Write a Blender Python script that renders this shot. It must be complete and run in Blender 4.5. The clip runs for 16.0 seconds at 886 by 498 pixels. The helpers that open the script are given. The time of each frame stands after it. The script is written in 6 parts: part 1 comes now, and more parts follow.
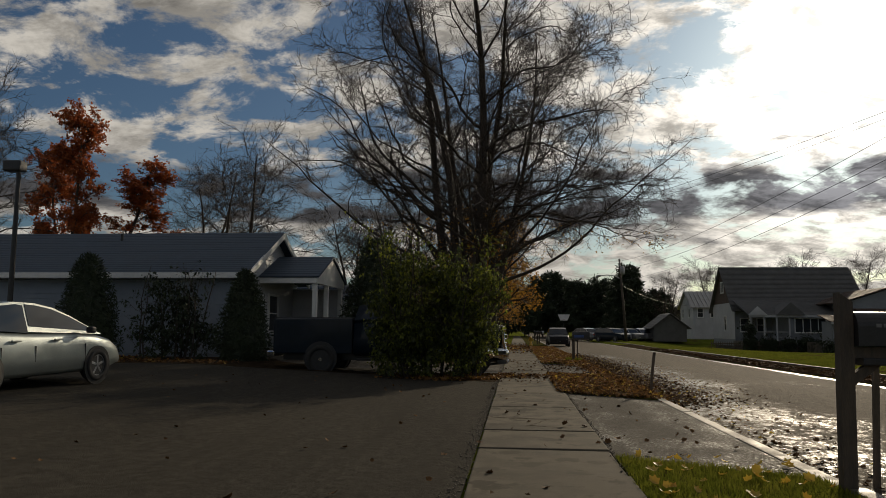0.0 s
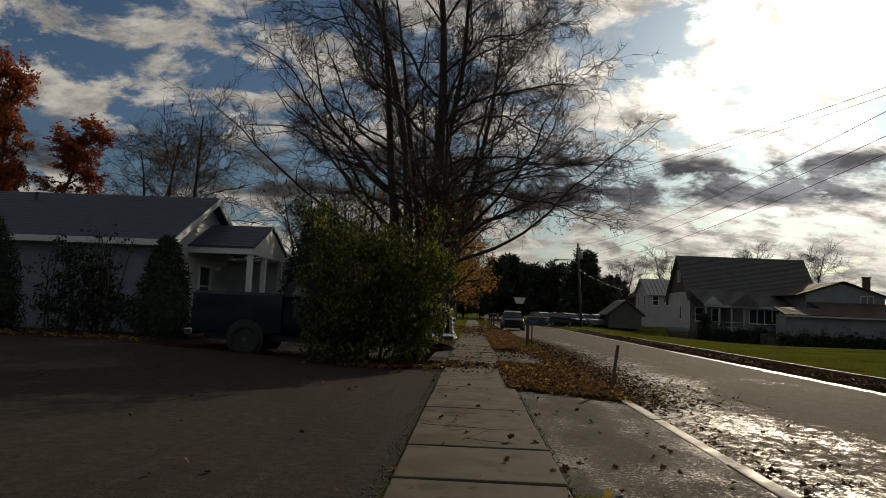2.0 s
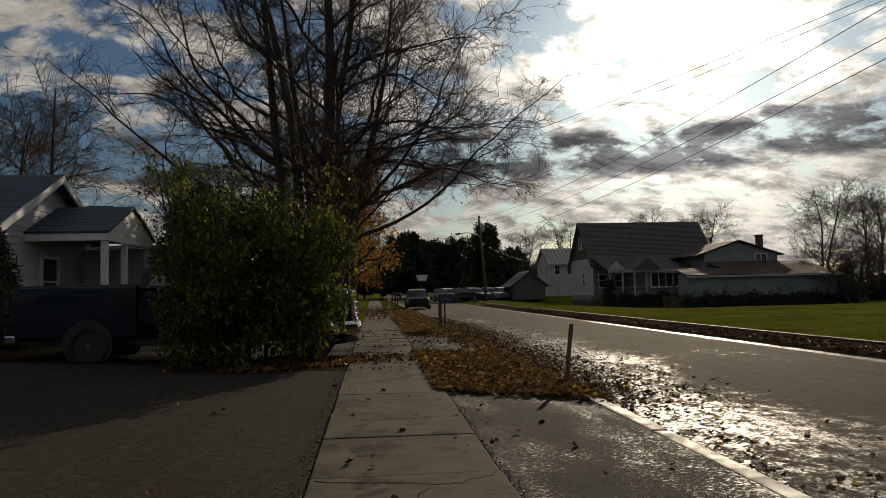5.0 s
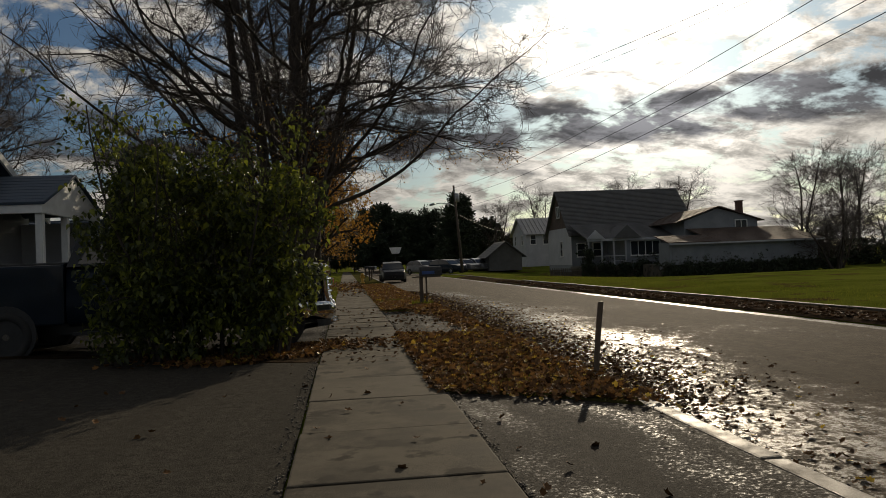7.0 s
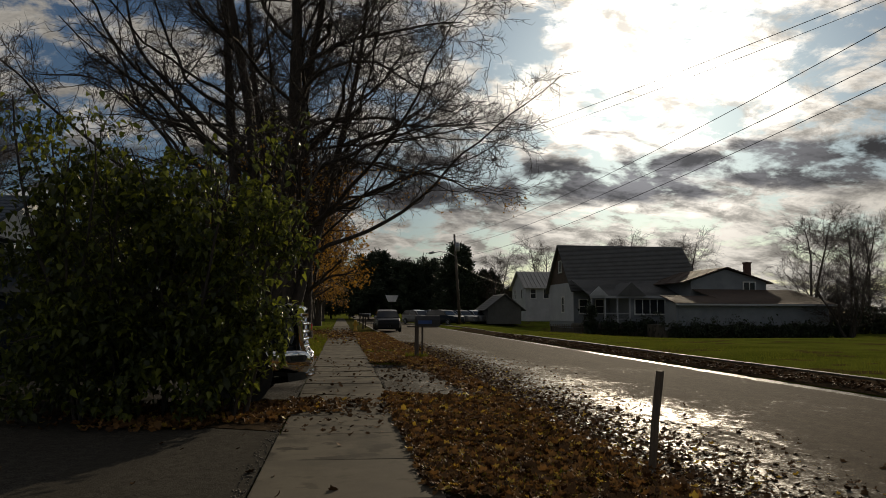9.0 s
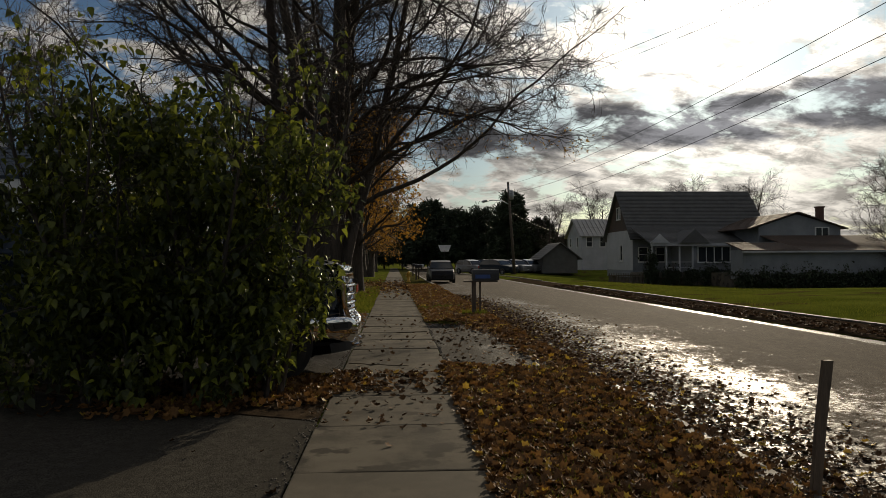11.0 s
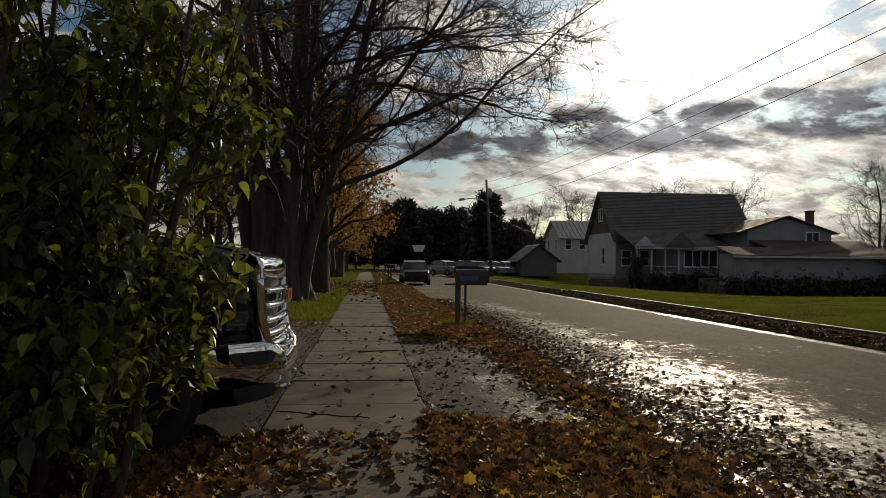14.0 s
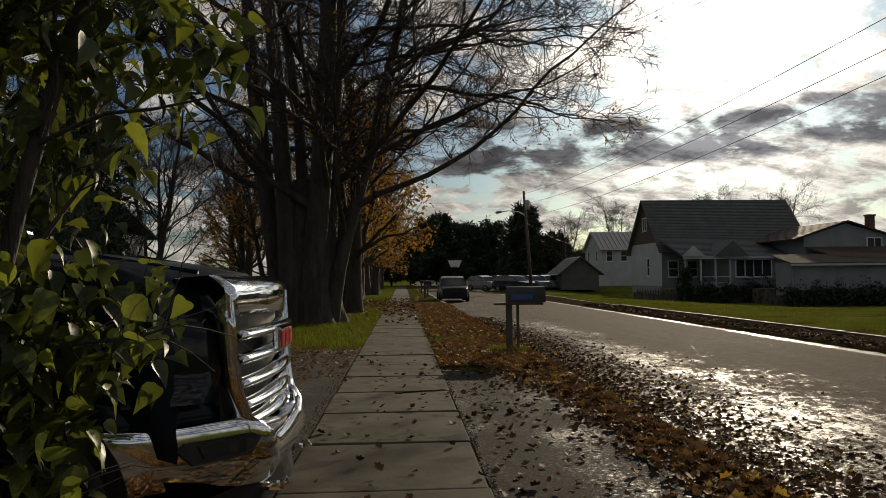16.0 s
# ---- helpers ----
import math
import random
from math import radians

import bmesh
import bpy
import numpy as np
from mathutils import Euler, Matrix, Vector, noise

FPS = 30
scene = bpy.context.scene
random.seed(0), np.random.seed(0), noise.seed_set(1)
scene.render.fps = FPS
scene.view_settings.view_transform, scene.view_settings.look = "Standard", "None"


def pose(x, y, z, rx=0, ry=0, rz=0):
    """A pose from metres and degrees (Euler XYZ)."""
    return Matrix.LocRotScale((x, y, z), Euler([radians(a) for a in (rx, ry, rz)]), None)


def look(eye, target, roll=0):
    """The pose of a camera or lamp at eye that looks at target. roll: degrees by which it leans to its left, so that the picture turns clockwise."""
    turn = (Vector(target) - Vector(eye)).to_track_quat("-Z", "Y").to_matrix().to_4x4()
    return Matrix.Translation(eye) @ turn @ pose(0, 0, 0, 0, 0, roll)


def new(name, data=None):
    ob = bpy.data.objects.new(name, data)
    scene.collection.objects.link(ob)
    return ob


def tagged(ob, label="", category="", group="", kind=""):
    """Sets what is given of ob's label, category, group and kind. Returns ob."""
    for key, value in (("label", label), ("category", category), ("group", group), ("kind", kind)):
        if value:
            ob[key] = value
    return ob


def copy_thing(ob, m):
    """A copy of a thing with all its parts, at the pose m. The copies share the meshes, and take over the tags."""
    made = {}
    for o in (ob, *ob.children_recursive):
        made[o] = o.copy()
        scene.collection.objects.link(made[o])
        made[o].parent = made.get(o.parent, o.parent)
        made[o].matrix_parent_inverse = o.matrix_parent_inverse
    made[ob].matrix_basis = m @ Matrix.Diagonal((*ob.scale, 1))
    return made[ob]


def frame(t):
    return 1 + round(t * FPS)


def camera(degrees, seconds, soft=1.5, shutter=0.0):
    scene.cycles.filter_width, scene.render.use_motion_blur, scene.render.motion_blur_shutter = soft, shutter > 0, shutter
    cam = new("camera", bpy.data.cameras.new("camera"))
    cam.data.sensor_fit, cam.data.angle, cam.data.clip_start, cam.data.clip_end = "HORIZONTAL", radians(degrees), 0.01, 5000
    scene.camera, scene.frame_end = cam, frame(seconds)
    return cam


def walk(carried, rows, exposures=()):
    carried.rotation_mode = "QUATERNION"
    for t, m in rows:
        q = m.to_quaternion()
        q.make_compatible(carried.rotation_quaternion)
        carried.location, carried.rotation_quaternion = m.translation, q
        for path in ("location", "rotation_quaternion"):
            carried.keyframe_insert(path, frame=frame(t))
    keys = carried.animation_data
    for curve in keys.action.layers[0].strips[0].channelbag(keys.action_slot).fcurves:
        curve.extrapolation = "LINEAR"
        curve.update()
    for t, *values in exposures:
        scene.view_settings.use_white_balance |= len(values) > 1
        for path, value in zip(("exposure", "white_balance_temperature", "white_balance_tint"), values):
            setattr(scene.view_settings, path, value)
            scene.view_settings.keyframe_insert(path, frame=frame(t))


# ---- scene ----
cam = camera(61.7, 16.0, soft=0.7)
PATH = [
    (0, (-0.301, 2.158, 1.288), (-0.495, 4.136, 1.504), 0.4),
    (0.5, (-0.195, 2.779, 1.298), (-0.139, 4.769, 1.493), 0.7),
    (1, (-0.127, 3.36, 1.31), (-0.045, 5.349, 1.496), 1.2),
    (1.5, (-0.123, 3.894, 1.35), (0.071, 5.883, 1.42), 0.0),
    (2, (-0.114, 4.373, 1.36), (-0.198, 6.364, 1.524), 2.3),
    (2.5, (-0.13, 4.914, 1.407), (-0.087, 6.905, 1.587), 0.3),
    (3, (-0.056, 5.385, 1.423), (0.144, 7.362, 1.65), -0.4),
    (3.5, (-0.125, 5.959, 1.394), (0.007, 7.943, 1.611), -0.0),
    (6, (-0.246, 8.975, 1.358), (0.015, 10.957, 1.402), -2.2),
    (6.5, (-0.252, 9.517, 1.37), (0.032, 11.496, 1.402), -2.3),
    (7, (-0.301, 10.101, 1.378), (-0.037, 12.083, 1.412), -2.3),
    (7.5, (-0.25, 10.664, 1.363), (-0.002, 12.648, 1.418), -2.0),
    (8, (-0.207, 11.222, 1.343), (-0.016, 13.204, 1.531), -0.4),
    (8.5, (-0.127, 11.826, 1.315), (0.155, 13.797, 1.503), 0.2),
    (11, (-0.026, 14.016, 1.461), (0.106, 16.012, 1.494), -0.3),
    (11.5, (-0.072, 14.599, 1.452), (0.047, 16.596, 1.474), -0.6),
    (12, (0.018, 15.267, 1.434), (0.139, 17.264, 1.453), -0.6),
    (12.5, (0.015, 15.925, 1.42), (0.197, 17.916, 1.474), 2.0),
    (13, (0.12, 16.527, 1.401), (0.355, 18.514, 1.409), 0.9),
    (13.5, (0.117, 17.148, 1.394), (0.29, 19.141, 1.402), 0.8),
    (14, (0.127, 17.755, 1.381), (0.331, 19.745, 1.418), 0.6),
    (14.5, (0.096, 18.362, 1.409), (0.233, 20.356, 1.482), 1.9),
    (15, (0.11, 18.879, 1.408), (0.253, 20.872, 1.484), 1.4),
    (15.5, (0.109, 19.435, 1.418), (0.186, 21.432, 1.467), -0.2),
    (16, (0.123, 19.981, 1.414), (0.233, 21.977, 1.492), -0.6),
]
walk(cam, [(t, look(eye, target, roll)) for t, eye, target, roll in PATH],
     exposures=[(0, 0.16), (0.5, 0.08), (1.0, -0.02), (1.5, 0), (2, 0.02), (2.5, -0.06), (3, -0.2), (3.5, -0.33), (6, 0.19), (6.5, 0.16), (7, 0.09), (8, -0.06), (8.5, -0.15),
                (11, 0.16), (11.5, 0.08), (12, 0.16), (12.5, 0.42), (13, 0.16), (13.5, 0.08), (14, 0.22), (14.5, 0.2), (15, 0.16), (15.5, 0.24), (16, 0.23)])

# ---- light ----
SUN_AZ, SUN_EL = 24.0, 18.5          # degrees right of +y, above the horizon
sun_dir = Vector((math.sin(radians(SUN_AZ)) * math.cos(radians(SUN_EL)),
                  math.cos(radians(SUN_AZ)) * math.cos(radians(SUN_EL)), math.sin(radians(SUN_EL))))
sun = new("sun", bpy.data.lights.new("sun", "SUN"))
sun.data.energy, sun.data.angle, sun.data.color = 2.7, radians(0.6), (1.0, 0.84, 0.61)
sun.matrix_world = look(sun_dir * 300, (0, 0, 0))


class Nodes:
    """Short hand for node trees."""

    def __init__(self, tree):
        self.tree = tree
        tree.nodes.clear()

    def add(self, kind, **settings):
        n = self.tree.nodes.new(kind)
        for k, v in settings.items():
            if k == "operation":
                n.operation = v
            elif k == "data_type":
                n.data_type = v
            elif k == "sky_type":
                n.sky_type = v
            elif k == "blend_type":
                n.blend_type = v
        return n

    def put(self, value, socket):
        if isinstance(value, bpy.types.NodeSocket):
            self.tree.links.new(value, socket)
        elif value is not None:
            socket.default_value = value

    def math(self, op, a, b=None, c=None):
        n = self.add("ShaderNodeMath", operation=op)
        for v, s in zip((a, b, c), n.inputs):
            self.put(v, s)
        return n.outputs[0]

    def noise(self, vector, scale, detail=4.0, rough=0.55, distort=0.0):
        n = self.add("ShaderNodeTexNoise")
        self.put(vector, n.inputs["Vector"])
        n.inputs["Scale"].default_value, n.inputs["Detail"].default_value = scale, detail
        n.inputs["Roughness"].default_value, n.inputs["Distortion"].default_value = rough, distort
        return n.outputs["Fac"]

    def ramp(self, value, low, high, a=0.0, b=1.0):
        n = self.add("ShaderNodeMapRange")
        n.interpolation_type = "SMOOTHSTEP"
        for v, s in zip((value, low, high, a, b), n.inputs):
            self.put(v, s)
        return n.outputs[0]

    def mix(self, fac, a, b, blend="MIX"):
        n = self.add("ShaderNodeMix", data_type="RGBA", blend_type=blend)
        self.put(fac, n.inputs[0])
        self.put(a if isinstance(a, bpy.types.NodeSocket) else (*a, 1), n.inputs[6])
        self.put(b if isinstance(b, bpy.types.NodeSocket) else (*b, 1), n.inputs[7])
        return n.outputs[2]

    def scaled(self, vector, x, y, z):
        n = self.add("ShaderNodeVectorMath", operation="MULTIPLY")
        self.put(vector, n.inputs[0])
        n.inputs[1].default_value = (x, y, z)
        return n.outputs[0]


# sky: clear air with broken autumn cloud, bright round the sun
world = bpy.data.worlds.new("sky")
scene.world = world
world.use_nodes = True
w = Nodes(world.node_tree)
direction = w.add("ShaderNodeTexCoord").outputs["Generated"]
split = w.add("ShaderNodeSeparateXYZ")
w.put(direction, split.inputs[0])
dx, dy, dz = split.outputs
lift = w.math("ADD", w.math("MAXIMUM", dz, 0.0), 0.3)
plane = w.add("ShaderNodeCombineXYZ")
w.put(w.math("DIVIDE", dx, lift), plane.inputs[0])
w.put(w.math("DIVIDE", dy, lift), plane.inputs[1])
cover = w.noise(w.scaled(plane.outputs[0], 0.85, 0.95, 1.0), 5.6, 12.0, 0.64, 0.25)
billow = w.ramp(w.noise(w.scaled(plane.outputs[0], 0.8, 1.0, 1.0), 7.5, 9.0, 0.66, 0.3), 0.36, 0.62, 0.3, 1.35)
body = w.noise(w.scaled(plane.outputs[0], 0.3, 1.0, 1.0), 3.4, 9.0, 0.56)
near_sun = w.add("ShaderNodeVectorMath", operation="DOT_PRODUCT")
w.put(direction, near_sun.inputs[0])
near_sun.inputs[1].default_value = sun_dir
facing = w.math("MAXIMUM", near_sun.outputs["Value"], 0.0)
glow = w.math("POWER", facing, 16.0)
core = w.math("POWER", facing, 90.0)
cloud = w.ramp(w.math("ADD", w.math("ADD", cover, w.math("MULTIPLY", glow, 0.07)), w.ramp(dz, 0.0, 0.25, 0.035, 0.0)), 0.455, 0.575)
bank = w.math("MULTIPLY", w.ramp(dz, 0.125, 0.16, 0.0, 0.2), w.ramp(dz, 0.185, 0.225, 1.0, 0.0))
thick = w.ramp(w.math("ADD", bank, w.math("ADD", w.math("MULTIPLY", cover, 0.35), w.math("MULTIPLY", body, 0.65))), 0.525, 0.69)
sky = w.add("ShaderNodeTexSky", sky_type="NISHITA")
sky.sun_disc, sky.sun_elevation, sky.sun_rotation = False, radians(SUN_EL), radians(SUN_AZ)
air = w.add("ShaderNodeBackground")
w.put(w.mix(1.0, sky.outputs[0], (0.58, 0.77, 0.97), "MULTIPLY"), air.inputs[0])
w.put(w.math("MULTIPLY", 0.034, w.math("ADD", 1.0, w.math("MULTIPLY", glow, 0.5))), air.inputs[1])
vapour = w.add("ShaderNodeBackground")
w.put(w.mix(thick, (0.8, 0.745, 0.66), (0.125, 0.124, 0.13)), vapour.inputs[0])
w.put(w.math("ADD", w.math("ADD", 0.2, w.math("MULTIPLY", billow, 0.32)), w.math("MULTIPLY", billow, w.math("ADD", w.math("MULTIPLY", glow, 0.36), w.math("MULTIPLY", core, 3.4)))), vapour.inputs[1])
over = w.add("ShaderNodeMixShader")
w.put(cloud, over.inputs[0])
w.put(air.outputs[0], over.inputs[1])
w.put(vapour.outputs[0], over.inputs[2])
w.put(over.outputs[0], w.add("ShaderNodeOutputWorld").inputs[0])


# ---- materials ----
def surface(name, a, b, rough=(0.7, 0.9), scale=6.0, bump=0.3, fine=60.0, depth=0.01, metal=0.0, stretch=(1, 1, 1),
            spots=None, clear=0.0, through_light=0.0, random_tint=0.0, tint_power=1.0, contrast=(0.35, 0.65), spec=0.5):
    """A procedural material: two colours mixed at a coarse and a fine scale, with relief. spots: colour, scale and limit of a third colour."""
    m = bpy.data.materials.new(name)
    m.use_nodes = True
    g = Nodes(m.node_tree)
    where = g.scaled(g.add("ShaderNodeNewGeometry").outputs["Position"], *stretch)
    coarse = g.noise(where, scale, 5.0, 0.6)
    grain = g.noise(where, fine, 3.0, 0.65)
    both = g.math("ADD", g.math("MULTIPLY", coarse, 0.65), g.math("MULTIPLY", grain, 0.35))
    colour = g.mix(g.ramp(both, *contrast), a, b)
    if spots:
        colour = g.mix(g.ramp(g.noise(where, spots[1], 4.0, 0.6), spots[2], spots[2] + 0.08), colour, spots[0])
    if random_tint:
        r = g.add("ShaderNodeNewGeometry").outputs["Random Per Island"]
        r2 = g.add("ShaderNodeObjectInfo").outputs["Random"]
        r = g.math("FRACT", g.math("ADD", r, r2))
        colour = g.mix(g.math("MULTIPLY", g.math("POWER", r, tint_power), random_tint), colour, b)
    p = g.add("ShaderNodeBsdfPrincipled")
    g.put(colour, p.inputs["Base Color"])
    g.put(g.ramp(coarse, 0.3, 0.7, *rough), p.inputs["Roughness"])
    p.inputs["Metallic"].default_value = metal
    p.inputs["Specular IOR Level"].default_value = spec
    p.inputs["Coat Weight"].default_value = clear
    p.inputs["Coat Roughness"].default_value = 0.05
    if bump:
        n = g.add("ShaderNodeBump")
        n.inputs["Strength"].default_value, n.inputs["Distance"].default_value = bump, depth
        g.put(grain, n.inputs["Height"])
        g.put(n.outputs[0], p.inputs["Normal"])
    out = p.outputs[0]
    if through_light:
        t = g.add("ShaderNodeBsdfTranslucent")
        g.put(colour, t.inputs[0])
        s = g.add("ShaderNodeMixShader")
        s.inputs[0].default_value = through_light
        g.put(p.outputs[0], s.inputs[1])
        g.put(t.outputs[0], s.inputs[2])
        out = s.outputs[0]
    g.put(out, g.add("ShaderNodeOutputMaterial").inputs[0])
    return m


def wet_asphalt(name, a, b, wet_low, wet_high, dry=0.75, wet=0.12, scale=0.5, spec=0.5, crown=None):
    """Asphalt with coarse stone grain and wet patches that shine."""
    m = bpy.data.materials.new(name)
    m.use_nodes = True
    g = Nodes(m.node_tree)
    where = g.add("ShaderNodeNewGeometry").outputs["Position"]
    stone = g.noise(where, 95.0, 2.0, 0.7)
    lumps = g.noise(where, 9.0, 4.0, 0.6)
    patch = g.noise(g.scaled(where, 1.0, 0.45, 1.0), scale, 6.0, 0.62, 0.4)
    if crown:
        # water stands in the near lane and in the far gutter; the crown and the far lane are worn dry
        axis = g.add("ShaderNodeSeparateXYZ")
        g.put(where, axis.inputs[0])
        bend = g.math("ADD", axis.outputs[0], g.math("MULTIPLY", g.math("SUBTRACT", g.noise(where, 0.35, 3.0), 0.5), 2.2))
        patch = g.math("ADD", patch, g.ramp(bend, crown - 1.6, crown + 0.3, 0.07, -0.26))
        patch = g.math("ADD", patch, g.ramp(axis.outputs[0], 8.68, 9.02, 0.0, 0.5))
        patch = g.math("ADD", patch, g.ramp(axis.outputs[1], 12.0, 25.0, -0.07, 0.05))
        patch = g.math("ADD", patch, g.ramp(axis.outputs[1], 30.0, 50.0, 0.0, -0.16))
        patch = g.math("ADD", patch, g.math("MULTIPLY", g.math("SUBTRACT", g.noise(g.scaled(where, 1.0, 0.6, 1.0), 7.5, 6.0, 0.75), 0.5), 1.25))
    patch = g.math("ADD", patch, g.math("MULTIPLY", g.math("SUBTRACT", g.noise(where, 26.0, 4.0, 0.8), 0.5), 1.25))
    wetness = g.ramp(patch, wet_low, wet_high)
    colour = g.mix(g.ramp(g.math("ADD", g.math("MULTIPLY", stone, 0.75), g.math("MULTIPLY", lumps, 0.25)), 0.42, 0.58), a, b)
    worn = g.ramp(g.noise(g.scaled(where, 1.6, 0.14, 1.0), 1.3, 6.0, 0.7, 0.5), 0.42, 0.62)
    colour = g.mix(g.math("MULTIPLY", worn, 0.5), colour, tuple(c * 0.55 for c in b))
    colour = g.mix(g.math("MULTIPLY", wetness, 0.5), colour, tuple(c * 0.5 for c in a))
    p = g.add("ShaderNodeBsdfPrincipled")
    g.put(colour, p.inputs["Base Color"])
    g.put(g.ramp(wetness, 0.0, 1.0, dry, wet), p.inputs["Roughness"])
    g.put(g.ramp(wetness, 0.0, 0.8, spec * 0.25, spec * 1.15), p.inputs["Specular IOR Level"])
    n = g.add("ShaderNodeBump")
    n.inputs["Distance"].default_value = 0.006
    g.put(g.ramp(wetness, 0.0, 1.0, 0.9, 0.55), n.inputs["Strength"])
    g.put(g.math("ADD", stone, g.math("MULTIPLY", lumps, 0.03)), n.inputs["Height"])
    g.put(n.outputs[0], p.inputs["Normal"])
    g.put(p.outputs[0], g.add("ShaderNodeOutputMaterial").inputs[0])
    return m


def glass(name, tint=(0.03, 0.035, 0.04)):
    m = bpy.data.materials.new(name)
    m.use_nodes = True
    p = m.node_tree.nodes["Principled BSDF"]
    p.inputs["Base Color"].default_value = (*tint, 1)
    p.inputs["Roughness"].default_value = 0.04
    p.inputs["Specular IOR Level"].default_value = 0.65
    return m


ROAD = wet_asphalt("road_asphalt", (0.042, 0.033, 0.024), (0.1, 0.08, 0.058), 0.44, 0.82, 0.88, 0.35, 0.45, spec=0.145, crown=5.7)
APRON = wet_asphalt("apron_asphalt", (0.017, 0.015, 0.0125), (0.052, 0.045, 0.036), 0.42, 0.85, 0.9, 0.4, 1.1, spec=0.24)
LOT = wet_asphalt("lot_asphalt", (0.028, 0.0255, 0.021), (0.082, 0.075, 0.062), 0.66, 0.85, 0.97, 0.6, 0.6, spec=0.06)
CONCRETE = surface("old_concrete", (0.054, 0.047, 0.036), (0.13, 0.114, 0.088), (0.8, 0.95), 1.6, 0.5, 120.0, 0.004,
                   spots=((0.042, 0.037, 0.029), 2.2, 0.54), random_tint=0.45, spec=0.06, contrast=(0.4, 0.6))
KERB = surface("kerb_concrete", (0.08, 0.07, 0.056), (0.18, 0.16, 0.13), (0.5, 0.85), 3.0, 0.6, 80.0, 0.006,
               spots=((0.12, 0.1, 0.08), 2.2, 0.58))
KERB_DIRTY = surface("dirty_kerb_concrete", (0.06, 0.05, 0.038), (0.15, 0.13, 0.1), (0.6, 0.9), 2.0, 0.6, 80.0, 0.006,
                     spots=((0.035, 0.028, 0.02), 1.6, 0.5))
SOIL = surface("mulch_soil", (0.035, 0.027, 0.02), (0.085, 0.062, 0.04), (0.8, 0.95), 3.0, 0.9, 45.0, 0.03, spec=0.0)
LAWN = surface("lawn", (0.07, 0.09, 0.012), (0.14, 0.155, 0.026), (0.75, 0.95), 0.35, 0.9, 28.0, 0.05,
               spots=((0.08, 0.06, 0.025), 0.5, 0.55), spec=0.0)
VERGE = surface("verge_soil", (0.05, 0.05, 0.018), (0.1, 0.09, 0.03), (0.75, 0.95), 2.0, 0.9, 40.0, 0.03, spec=0.0)
BLADE = surface("grass_blade", (0.07, 0.1, 0.01), (0.2, 0.2, 0.03), (0.8, 0.95), 2.0, 0.0, 30.0, through_light=0.4, random_tint=0.5, spec=0.0)
BARK = surface("bark", (0.03, 0.024, 0.02), (0.085, 0.068, 0.055), (0.8, 0.95), 5.0, 1.0, 22.0, 0.03, stretch=(1, 1, 0.2))
TWIG = surface("twig_bark", (0.03, 0.022, 0.018), (0.075, 0.055, 0.045), (0.75, 0.9), 5.0, 0.0, 30.0)
LEAF_DRY = surface("fallen_leaf", (0.13, 0.066, 0.024), (0.29, 0.15, 0.048), (0.6, 0.8), 3.0, 0.2, 60.0, 0.003, spec=0.2, through_light=0.2,
                   random_tint=0.6, spots=((0.09, 0.05, 0.025), 7.0, 0.5))
LEAF_WET = surface("wet_brown_leaf", (0.05, 0.028, 0.014), (0.16, 0.085, 0.035), (0.6, 0.8), 4.0, 0.2, 60.0, 0.003, random_tint=0.5, spec=0.12)
LEAF_YELLOW = surface("yellow_leaf", (0.42, 0.22, 0.03), (0.5, 0.36, 0.05), (0.45, 0.7), 4.0, 0.2, 60.0, 0.003, through_light=0.3, random_tint=0.5)
# yellow-green clumps and single leaves paint the sunlit foliage into the leaf colour
LEAF_GREEN = surface("lilac_leaf", (0.042, 0.056, 0.017), (0.3, 0.33, 0.034), (0.33, 0.52), 1.3, 0.15, 50.0, 0.003, spec=0.5, through_light=0.48,
                     random_tint=0.85, tint_power=3.2, contrast=(0.5, 0.82))
LEAF_RED = surface("red_autumn_leaf", (0.24, 0.045, 0.015), (0.42, 0.12, 0.03), (0.5, 0.7), 1.0, 0.0, 40.0, through_light=0.35, random_tint=0.5)
LEAF_GOLD = surface("gold_autumn_leaf", (0.22, 0.11, 0.02), (0.4, 0.22, 0.035), (0.5, 0.7), 1.0, 0.0, 40.0, through_light=0.4, random_tint=0.5)
NEEDLE = surface("evergreen_needles", (0.016, 0.025, 0.011), (0.034, 0.05, 0.02), (0.6, 0.85), 2.0, 0.0, 30.0, random_tint=0.5)
WOOD_DARK = surface("dark_treated_wood", (0.05, 0.04, 0.03), (0.11, 0.085, 0.06), (0.6, 0.85), 4.0, 0.6, 40.0, 0.004, stretch=(6, 6, 0.6))
WOOD_STAKE = surface("grey_stake_wood", (0.07, 0.054, 0.038), (0.15, 0.115, 0.08), (0.6, 0.85), 4.0, 0.6, 40.0, 0.004, stretch=(6, 6, 0.6))
POLE_WOOD = surface("pole_wood", (0.06, 0.05, 0.04), (0.13, 0.1, 0.075), (0.75, 0.9), 3.0, 0.5, 20.0, 0.01, stretch=(4, 4, 0.3))
BLACK_METAL = surface("black_painted_metal", (0.012, 0.012, 0.013), (0.03, 0.03, 0.032), (0.3, 0.5), 4.0, 0.1, 60.0, 0.001)
GREY_METAL = surface("galvanised_metal", (0.28, 0.29, 0.3), (0.45, 0.46, 0.47), (0.35, 0.55), 5.0, 0.1, 60.0, 0.001, metal=0.8)
CHROME = surface("chrome", (0.75, 0.76, 0.78), (0.85, 0.86, 0.88), (0.04, 0.1), 2.0, 0.0, 30.0, metal=1.0)
BLACK_PLASTIC = surface("black_plastic", (0.012, 0.012, 0.012), (0.03, 0.03, 0.03), (0.45, 0.65), 6.0, 0.1, 90.0, 0.001)
